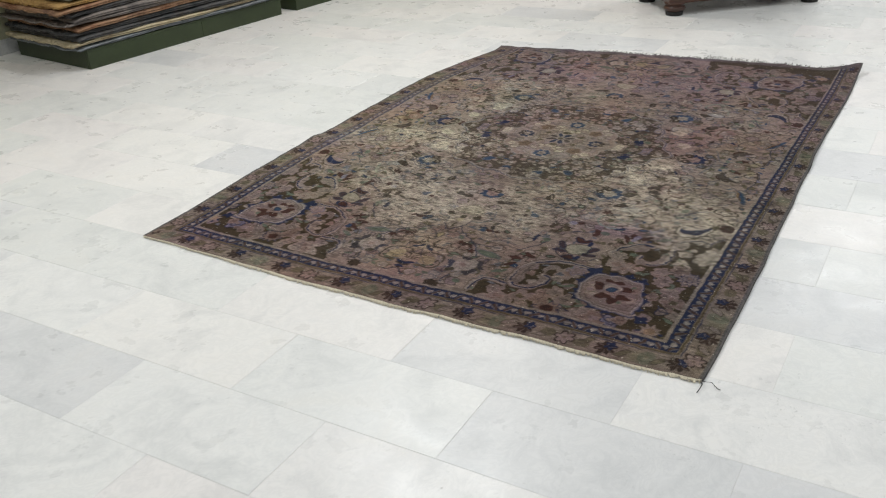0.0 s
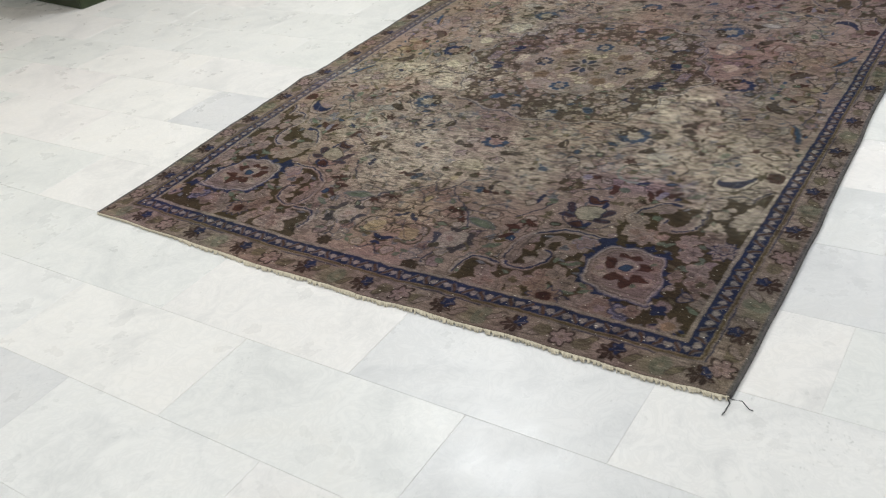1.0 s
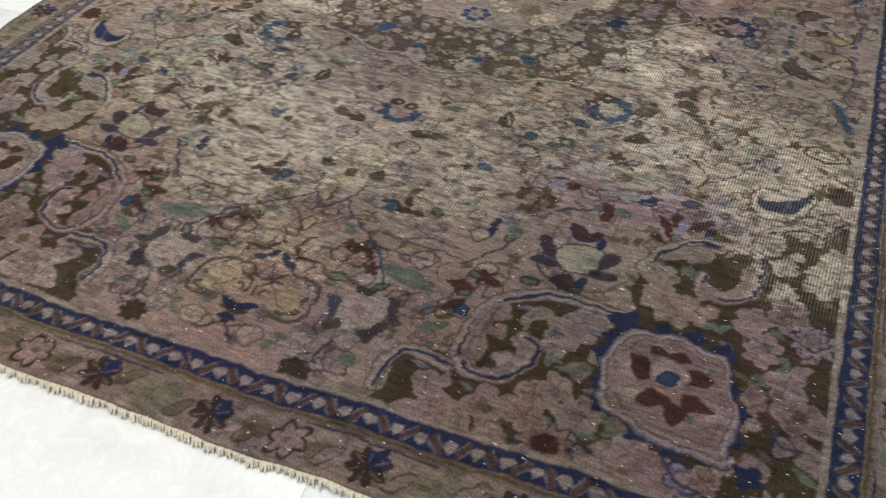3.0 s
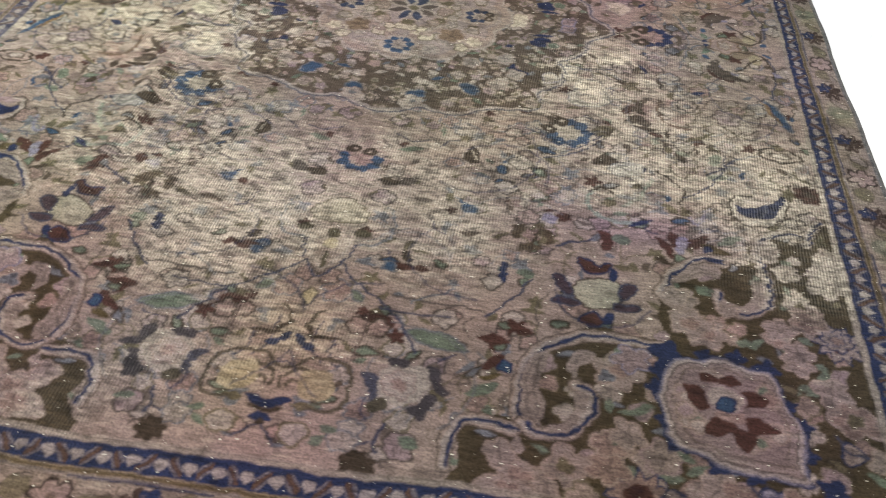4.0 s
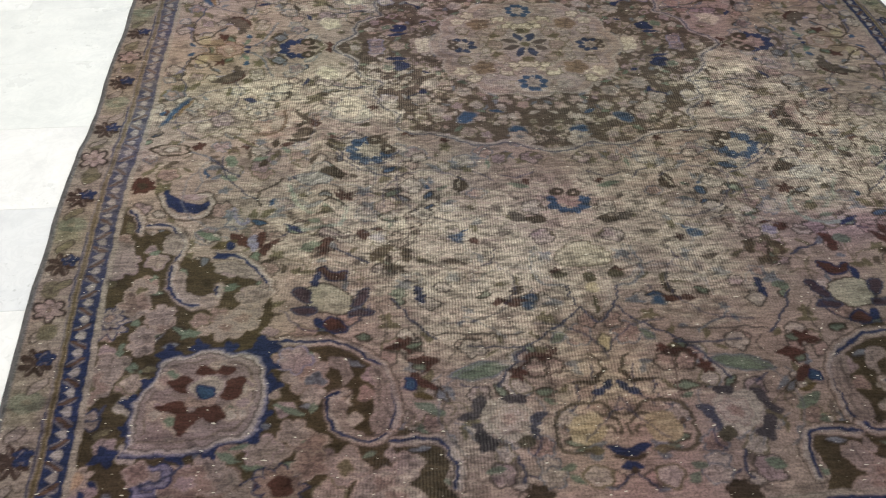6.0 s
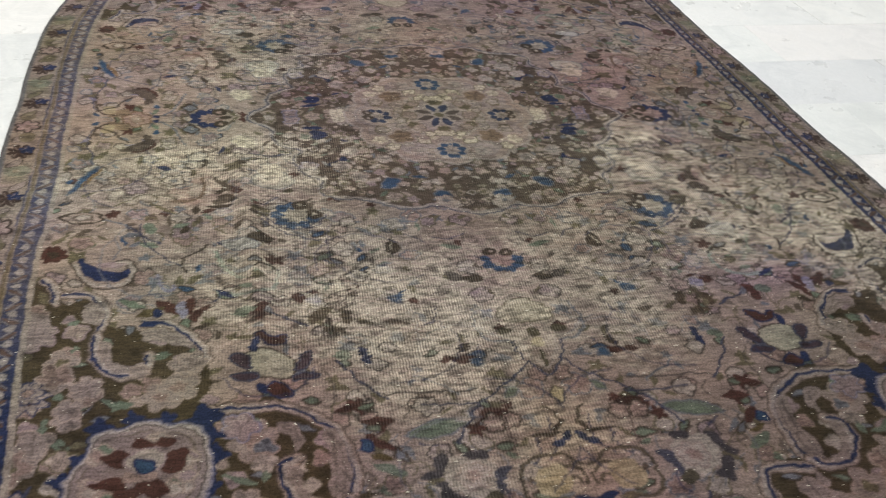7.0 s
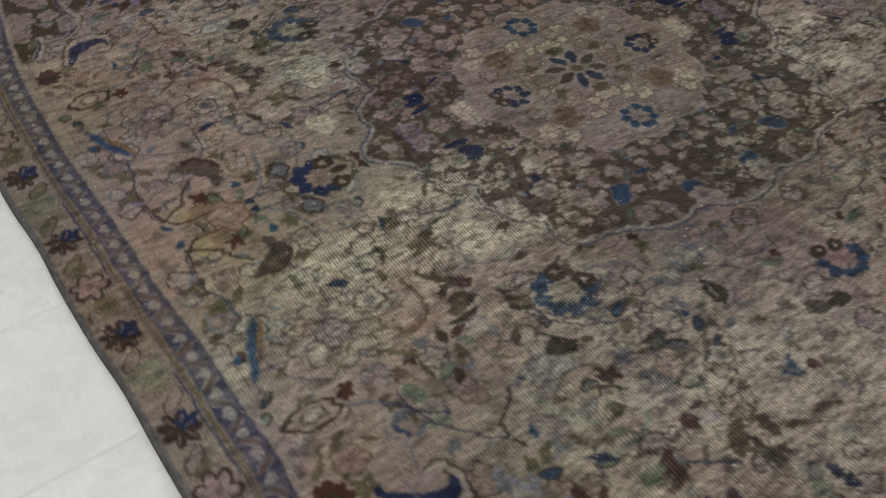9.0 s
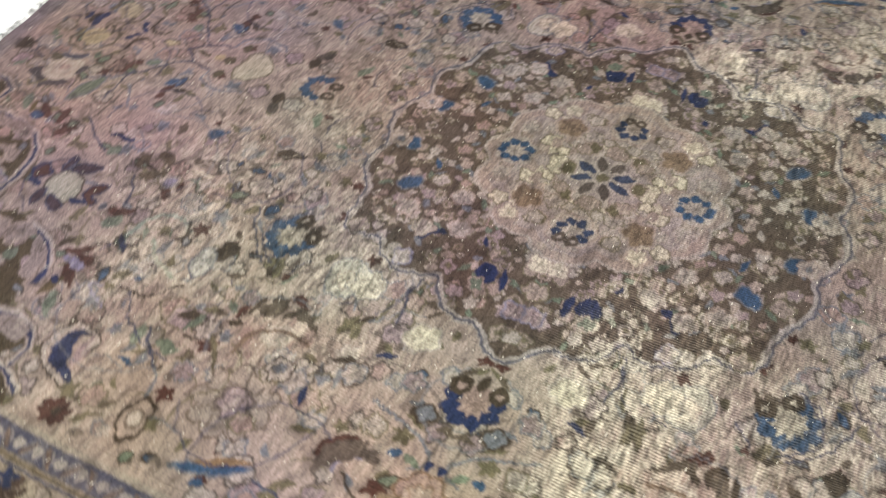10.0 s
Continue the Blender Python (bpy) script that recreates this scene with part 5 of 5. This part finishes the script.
tint(band(-1, 0.073) * soft(waves(X, Y, 20, 52) - 0.2, 0.3) * 0.5, (0.175, 0.140, 0.120))
squig = np.abs(np.mod(T * 18 + 0.25 * np.sin(B * 130) + 0.3 * waves(X, Y, 30, 53), 1.0) - 0.5)
tint(soft(0.035 - squig, 0.03) * band(0.012, 0.066) * 0.65, (0.055, 0.042, 0.032))
tint(band(0.0715, 0.0745) * (np.sin(T * 14.15) > 0.1), NAVY)
period = 0.444
for turn in range(-8, 9):
    for off, kind in ((0.0, 0), (0.122, 1), (0.222, 2), (0.322, 1), (0.062, 3), (0.172, 3), (0.270, 3), (0.385, 3)):
        c = turn * period + off
        a, b = T - c, B - 0.039
        if kind == 0:
            d, an = np.hypot(a, b), np.arctan2(b, a)
            e = 0.029 * (0.55 + 0.45 * np.abs(np.cos(3 * an + 0.5)))
            tint(soft(e + 0.012 - d) * (B < 0.073), (0.140, 0.106, 0.092))
            tint(soft(e + 0.0055 - d) * (B < 0.073), (0.026, 0.018, 0.015))
            tint(soft(e - 0.0012 - d) * (B < 0.073), (0.165, 0.118, 0.112))
            tint(soft(0.006 - d), (0.10, 0.07, 0.06))
            for s in (-1, 1):
                f = np.hypot(np.abs(a + s * 0.052) - 0.006, (b - s * 0.006) * 0.9)
                tint(soft(0.016 - f) * (B < 0.073) * 0.8, OLIVE)
        elif kind == 1:
            d, an = np.hypot(a, b * 1.05), np.arctan2(b, a)
            e = 0.034 * (0.62 + 0.38 * np.abs(np.sin(4 * an)))
            tint(soft(e - d) * (B < 0.073), (0.032, 0.020, 0.016))
            n = np.hypot(a - 0.010, b - 0.014)
            e2 = 0.019 * (0.6 + 0.4 * np.abs(np.cos(2.5 * np.arctan2(b - 0.014, a - 0.010))))
            tint(soft(e2 - n) * (B < 0.073), NAVY)
            tint(soft(0.0013 - np.abs(np.mod(an * 3 / math.pi, 1.0) - 0.5) * 0.02) * soft(e * 0.85 - d) * (d > 0.008) * 0.6, TAUPE)
        elif kind == 3:
            w1 = (b + 0.012 * np.sin(turn * 2.1 + off * 40)) * 1.0 - a * 0.7
            f = 0.013 * (1 - (a / 0.020) ** 2) - np.abs(w1)
            tint(soft(np.where(np.abs(a) < 0.020, f + 0.003, -1)) * (B < 0.070) * (B > 0.010) * 0.9, (0.045, 0.034, 0.027))
            tint(soft(np.where(np.abs(a) < 0.019, f - 0.001, -1)) * (B < 0.070) * (B > 0.010) * 0.9, (0.100, 0.084, 0.056) if turn % 2 else (0.165, 0.130, 0.118))
        else:
            f = np.maximum(np.abs(a) - 0.036, np.abs(b + 0.004) - 0.026)
            tint(soft(-f, 0.012) * 0.55 * (B < 0.073), (0.130, 0.122, 0.078))
            g = np.hypot(a - 0.014, b * 0.7)
            tint(soft(0.008 - np.abs(g - 0.014)) * 0.5 * (B < 0.073), GREEN)
tint(soft(0.008 - bx) * 0.85, (0.075, 0.075, 0.080))
tint(soft((bf - 0.078 - 0.036 - 0.008 * waves(X, Y, 25, 55)) * -1, 0.010) * 0.85, (0.092, 0.080, 0.084))

# abrash, sun and rubbing change the colour over the whole rug; some washes paint in sheen
# the guard stripe has faded along one side
tint(band(0.080, 0.130) * (U < 0) * np.clip((Y - 0.5) / 0.5, 0, 1) * (0.10 + 0.40 * lattice(X, Y, 20, 60, 65)), (0.150, 0.125, 0.120))
hue = np.stack([1 + 0.07 * waves(X, Y, 11, 61, 4), 1 + 0.05 * waves(X, Y, 13, 62, 4), 1 + 0.10 * waves(X, Y, 9, 63, 4)], -1)
dye_sheen = dye_sheen * hue * (0.86 + 0.28 * lattice(X, Y, 30, 75, 64))[..., None]
lum = dye_sheen.mean(-1, keepdims=True)
bare = np.array([0.47, 0.43, 0.345])
blot = 0.34 * lattice(X, Y, 24, 40, 41) + 0.36 * lattice(X, Y, 60, 150, 42) + 0.30 * lattice(X, Y, 50, 250, 43)
fade = np.clip(wear * 1.0 + 2.4 * (blot - 0.53) - 0.18, 0, 1)[..., None]
light = np.clip((lum - 0.065) / 0.05, 0, 1)
rub = fade * (0.03 + 0.48 * light) * (0.45 + 0.55 * wear[..., None])
dye_sheen = dye_sheen * (1 - rub) + bare * rub
streak = 0.55 * lattice(X, Y, 40, 235, 44) + 0.45 * lattice(X, Y, 90, 330, 45)
dye_sheen *= (1 + (streak - 0.5) * (0.55 + 0.35 * wear))[..., None]
# dyed pile left standing in the rubbed places
stubble = 0.5 * lattice(X, Y, 60, 130, 48) + 0.5 * lattice(X, Y, 150, 280, 49)
dye_sheen *= (1 - np.clip(wear + 0.25, 0, 1) * np.clip((stubble - 0.50) * 2.6, 0, 0.52))[..., None]
deep = np.clip(2.2 * (lattice(X, Y, 22, 30, 46) * 0.5 + lattice(X, Y, 60, 90, 47) * 0.5 - 0.62), 0, 0.35)[..., None] * (1 - 0.5 * fade)
dye_sheen *= 1 - deep


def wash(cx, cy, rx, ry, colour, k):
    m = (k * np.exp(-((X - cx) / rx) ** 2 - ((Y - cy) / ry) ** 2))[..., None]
    dye_sheen[...] = dye_sheen * (1 - m + m * np.array(colour))


wash(0.0, 0.30, 0.10, 0.20, (1.13, 1.08, 0.86), 0.75)
wash(0.0, 0.15, 1.2, 0.40, (1.06, 0.97, 1.0), 0.9)
wash(0.1, 2.6, 1.2, 0.5, (1.06, 0.93, 1.06), 0.9)
wash(-0.8, 1.7, 0.35, 0.7, (1.02, 1.0, 0.95), 0.7)
wash(0.55, 0.75, 0.16, 0.06, (1.0, 0.9, 1.25), 0.7)
wash(0.35, 1.75, 0.4, 0.22, (0.95, 0.82, 0.86), 0.7)
wash(-0.38, 1.62, 0.10, 0.06, (0.75, 0.55, 0.58), 0.6)
# left half painted lighter, standing in for light on the nap
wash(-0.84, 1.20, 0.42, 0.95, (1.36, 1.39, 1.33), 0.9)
# right spandrel toned darker
wash(0.62, 0.36, 0.34, 0.24, (0.80, 0.80, 0.80), 0.8)
# right of centre lightened a little, pile sheen put into the colour
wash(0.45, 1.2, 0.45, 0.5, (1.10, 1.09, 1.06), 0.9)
# darker towards the near end
wash(0.0, 0.3, 1.0, 0.28, (0.88, 0.86, 0.86), 0.9)
wash(0.2, 0.86, 0.10, 0.06, (0.85, 0.82, 0.85), 0.8)
far_off = np.clip((Q - 1.9) / 0.6, 0, 1)[..., None] * 0.10
dye_sheen = dye_sheen * (1 - far_off) + (np.array([0.172, 0.132, 0.130]) * (0.75 + 0.5 * blot[..., None])) * far_off
dye_sheen *= (1 + 0.10 * waves(X, Y * 3, 4, 61))[..., None]
dye_sheen = np.clip(dye_sheen, 0.008, 0.75)

# the lie of the rug: crease along its length, ripples at the edges, a lifted corner
Z = PILE_TOP - 0.0012 * wear + 0.0006 * waves(X, Y, 60, 71, 2)
Z += 0.010 * np.exp(-((P + 0.50 + 0.05 * (Q - 1.0)) / 0.022) ** 2) * np.exp(-((Q - 0.95) / 0.55) ** 2)
Z += 0.012 * np.exp(-((Q - 1.03) / 0.05) ** 2) * np.exp(-((P + 1.0) / 0.10) ** 2)
Z += 0.007 * np.exp(-((Q - 1.75) / 0.16) ** 2) * np.exp(-((P - 1.0) / 0.10) ** 2)
Z += 0.040 * np.exp(-((P - 1.0) ** 2 + (Q - 2.98) ** 2) / 0.010)
Z += (0.004 + 0.004 * waves(P, P * 0, 25, 81)) * np.exp(-((1 - V) * 2.9 / 0.03) ** 2)
BASE = Z - 0.006


def rug_part(name, cols, rows, label, parent):
    """One woven zone of the rug as a closed sheet: pile above, back below."""
    c0, c1 = cols
    r0, r1 = rows
    nx, ny = c1 - c0 + 1, r1 - r0 + 1
    s = (slice(r0, r1 + 1), slice(c0, c1 + 1))
    top = np.stack([X[s], Y[s], Z[s]], -1).reshape(-1, 3)
    idx = np.arange(nx * ny).reshape(ny, nx)
    faces = np.stack([idx[:-1, :-1], idx[:-1, 1:], idx[1:, 1:], idx[1:, :-1]], -1).reshape(-1, 4)
    rim = np.concatenate([idx[0, :], idx[1:, -1], idx[-1, -2::-1], idx[-2:0:-1, 0]])
    low = top[rim].copy()
    low[:, 2] -= 0.0065
    base = np.arange(len(rim)) + nx * ny
    wall = np.stack([rim, base, np.roll(base, -1), np.roll(rim, -1)], -1)
    verts = np.concatenate([top, low])
    faces = np.concatenate([faces, wall]).astype(np.int32)
    me = bpy.data.meshes.new(name)
    me.vertices.add(len(verts))
    me.vertices.foreach_set("co", verts.astype(np.float32).ravel())
    me.loops.add(faces.size)
    me.loops.foreach_set("vertex_index", faces.ravel())
    me.polygons.add(len(faces))
    me.polygons.foreach_set("loop_start", np.arange(0, faces.size, 4, dtype=np.int32))
    me.update(calc_edges=True)
    me.polygons.foreach_set("use_smooth", np.ones(len(faces), bool))
    rgba = np.ones((len(verts), 4), np.float32)
    rgba[:nx * ny, :3] = dye_sheen[s].reshape(-1, 3)
    rgba[nx * ny:, :3] = dye_sheen[s].reshape(-1, 3)[rim] * 0.6
    me.color_attributes.new("dye_sheen", "FLOAT_COLOR", "POINT").data.foreach_set("color", rgba.ravel())
    w = np.zeros(len(verts), np.float32)
    w[:nx * ny] = wear[s].ravel()
    me.attributes.new("wear", "FLOAT", "POINT").data.foreach_set("value", w)
    me.materials.append(M_PILE)
    ob = new(name, me)
    ob.parent = parent
    ob["label"] = label
    return ob


RUG = tagged(holder("rug"), "worn faded oriental rug in taupe, brown and navy lying on marble", "rug")
CB, RB = round(0.142 / 2 * COLS), round(0.142 / 2.9 * ROWS)
CG, RG = round(0.0745 / 2 * COLS), round(0.0745 / 2.9 * ROWS)
RF = ROWS - round(0.040 / 2.9 * ROWS)
rug_part("field", (CB, COLS - CB), (RB, RF), "faded floral field with a central medallion and bare patches", RUG)
rug_part("guard_border", (CG, CB), (RG, ROWS), "narrow navy guard stripe", RUG)
rug_part("guard_border", (COLS - CB, COLS - CG), (RG, ROWS), "narrow navy guard stripe", RUG)
rug_part("guard_border", (CB, COLS - CB), (RG, RB), "narrow navy guard stripe", RUG)
rug_part("end_band", (CB, COLS - CB), (RF, ROWS), "greyish rubbed band at the cut end", RUG)
rug_part("outer_border", (0, CG), (0, ROWS), "taupe border with dark blossoms and stars", RUG)
rug_part("outer_border", (COLS - CG, COLS), (0, ROWS), "taupe border with dark blossoms and stars", RUG)
rug_part("outer_border", (CG, COLS - CG), (0, RG), "taupe border with dark blossoms and stars", RUG)


def tube(bm, pts, r, sides=6):
    rings = []
    for k, p in enumerate(pts):
        d = (pts[min(k + 1, len(pts) - 1)] - pts[max(k - 1, 0)]).normalized()
        a = d.orthogonal().normalized()
        b = d.cross(a)
        rr = r[k] if isinstance(r, (list, tuple)) else r
        rings.append([bm.verts.new(p + rr * (math.cos(t) * a + math.sin(t) * b)) for t in [math.tau * j / sides for j in range(sides)]])
    for a, b in zip(rings, rings[1:]):
        best = min(range(sides), key=lambda o: (b[o].co - a[0].co).length)
        for j in range(sides):
            bm.faces.new((a[j], a[(j + 1) % sides], b[(j + 1 + best) % sides], b[(j + best) % sides]))
    bm.faces.new(rings[0][::-1])
    bm.faces.new(rings[-1])


for column in (0, COLS):
    bm = bmesh.new()
    tube(bm, [Vector((X[j, column], Y[j, column], Z[j, column] - 0.003)) for j in range(0, ROWS + 1, 5)], 0.0042)
    part("selvedge", bm, M_CORD, RUG, "overcast dark grey wool side cord", True)

# knotted ends of the warp along the near end
rng = random.Random(11)
fringe = bmesh.new()
tube(fringe, [Vector((X[0, i], Y[0, i] - 0.002, Z[0, i] - 0.0035)) for i in range(0, COLS + 1, 4)], 0.0028, 5)
FRINGE = part("fringe", fringe, M_COTTON, RUG, "short worn cream cotton fringe", True)
kinds = []
for k in range(7):
    bm = bmesh.new()
    for strand in range(3):
        lean, ln = rng.uniform(-0.003, 0.005), rng.uniform(0.009, 0.013)
        dx = (strand - 1) * 0.0021
        tube(bm, [Vector((dx, 0.004, 0.0005)), Vector((dx + lean * 0.3, -ln * 0.45, 0.0012)), Vector((dx + lean, -ln, -0.0022))], [0.0024, 0.0028, 0.0014], 4)
    me = bpy.data.meshes.new("tuft")
    bm.to_mesh(me)
    bm.free()
    me.materials.append(M_COTTON)
    kinds.append(me)
for k in range(190):
    u = (k + rng.uniform(0.35, 0.65)) / 190 * COLS
    i = int(u)
    ob = new("tuft", kinds[rng.randrange(7)])
    ob.parent = FRINGE
    s = rng.uniform(0.8, 1.25) * (0.6 if u < 0.2 * COLS else 1.0)
    ob.matrix_basis = pose(X[0, i], Y[0, i], Z[0, i] - 0.0035, 0, 0, rng.uniform(16, 36)) @ Matrix.Diagonal((s, s, 1, 1))

# frayed far end
frayed = bmesh.new()
for k in range(420):
    i = int(rng.uniform(0.25, 0.97) * COLS)
    x, y, z = X[ROWS, i], Y[ROWS, i], Z[ROWS, i] - 0.002
    ln = rng.uniform(0.004, 0.022) * (1.4 if 0.6 < i / COLS < 0.75 else 0.8)
    tube(frayed, [Vector((x, y - 0.003, z)), Vector((x + rng.uniform(-0.004, 0.004), y + ln * 0.6, z + ln * 0.4)), Vector((x + rng.uniform(-0.01, 0.01), y + ln, z + ln * rng.uniform(0, 0.7)))], [0.0012, 0.001, 0.0006], 3)
part("frayed_end", frayed, M_CORD, RUG, "frayed dark wool at the cut end")

# loose thread at the near corner
cx, cy = X[0, COLS], Y[0, COLS]
bm = bmesh.new()
tube(bm, [Vector((cx - 0.01, cy, -0.004)), Vector((cx + 0.010, cy - 0.012, 0.004)), Vector((cx + 0.028, cy - 0.010, 0.006)), Vector((cx + 0.045, cy - 0.016, -0.004)), Vector((cx + 0.052, cy - 0.014, -0.006))], 0.0011, 5)
tube(bm, [Vector((cx - 0.005, cy - 0.002, -0.004)), Vector((cx + 0.008, cy - 0.022, 0.002)), Vector((cx + 0.006, cy - 0.045, -0.004)), Vector((cx + 0.004, cy - 0.052, -0.006))], 0.0013, 5)
part("loose_thread", bm, M_THREAD, RUG, "loose black thread at the corner", True)

# ---- marble floor ----
FLOOR_OB = tagged(boxed("floor", (X0 - 0.2, Y0 - 0.2, FLOOR - 0.12), (X1 + 0.2, Y1 + 0.2, FLOOR - 0.0012), M_GROUT), "white marble tile floor with thin grey joints", "floor", kind="structure")
TW, TH, TURN = 0.63, 0.293, 2.6
tile = bmesh.new()
box(tile, (-TW / 2 + 0.0003, -TH / 2 + 0.0003, -0.012), (TW / 2 - 0.0003, TH / 2 - 0.0003, 0), 0.0)
top_edges = [e for e in tile.edges if all(v.co.z > -0.001 for v in e.verts)]
bmesh.ops.bevel(tile, geom=top_edges, offset=0.0006, segments=1, affect="EDGES")
tile_mesh = bpy.data.meshes.new("tile")
tile.to_mesh(tile_mesh)
tile_mesh.materials.append(M_MARBLE)
rest = bmesh.new()
turn = pose(0, 0, 0, 0, 0, TURN)
rng = random.Random(5)
for j in range(-16, 26):
    for i in range(-9, 9):
        at = turn @ Vector(((i + (0.5 if j % 2 else 0.0)) * TW + TILE_X, j * TH + TILE_Y, 0))
        if not (X0 < at.x < X1 and Y0 < at.y < Y1):
            continue
        m = pose(at.x, at.y, FLOOR + rng.uniform(-0.0004, 0.0), 0, 0, TURN)
        if -3.4 < at.x < 1.7 and -1.75 < at.y < 5.0:
            if -0.6 < at.x < 0.6 and 0.4 < at.y < 2.4:
                continue
            ob = new("tile", tile_mesh)
            ob.parent = FLOOR_OB
            ob.matrix_basis = m
        else:
            vs = [rest.verts.new(m @ Vector((sx * (TW / 2 - 0.001), sy * (TH / 2 - 0.001), 0))) for sx, sy in ((-1, -1), (1, -1), (1, 1), (-1, 1))]
            lo = [rest.verts.new(v.co - Vector((0, 0, 0.01))) for v in vs]
            rest.faces.new(vs)
            for k in range(4):
                rest.faces.new((vs[k], lo[k], lo[(k + 1) % 4], vs[(k + 1) % 4]))
tagged(part("outer_tiles", rest, M_MARBLE, FLOOR_OB), kind="stuff")
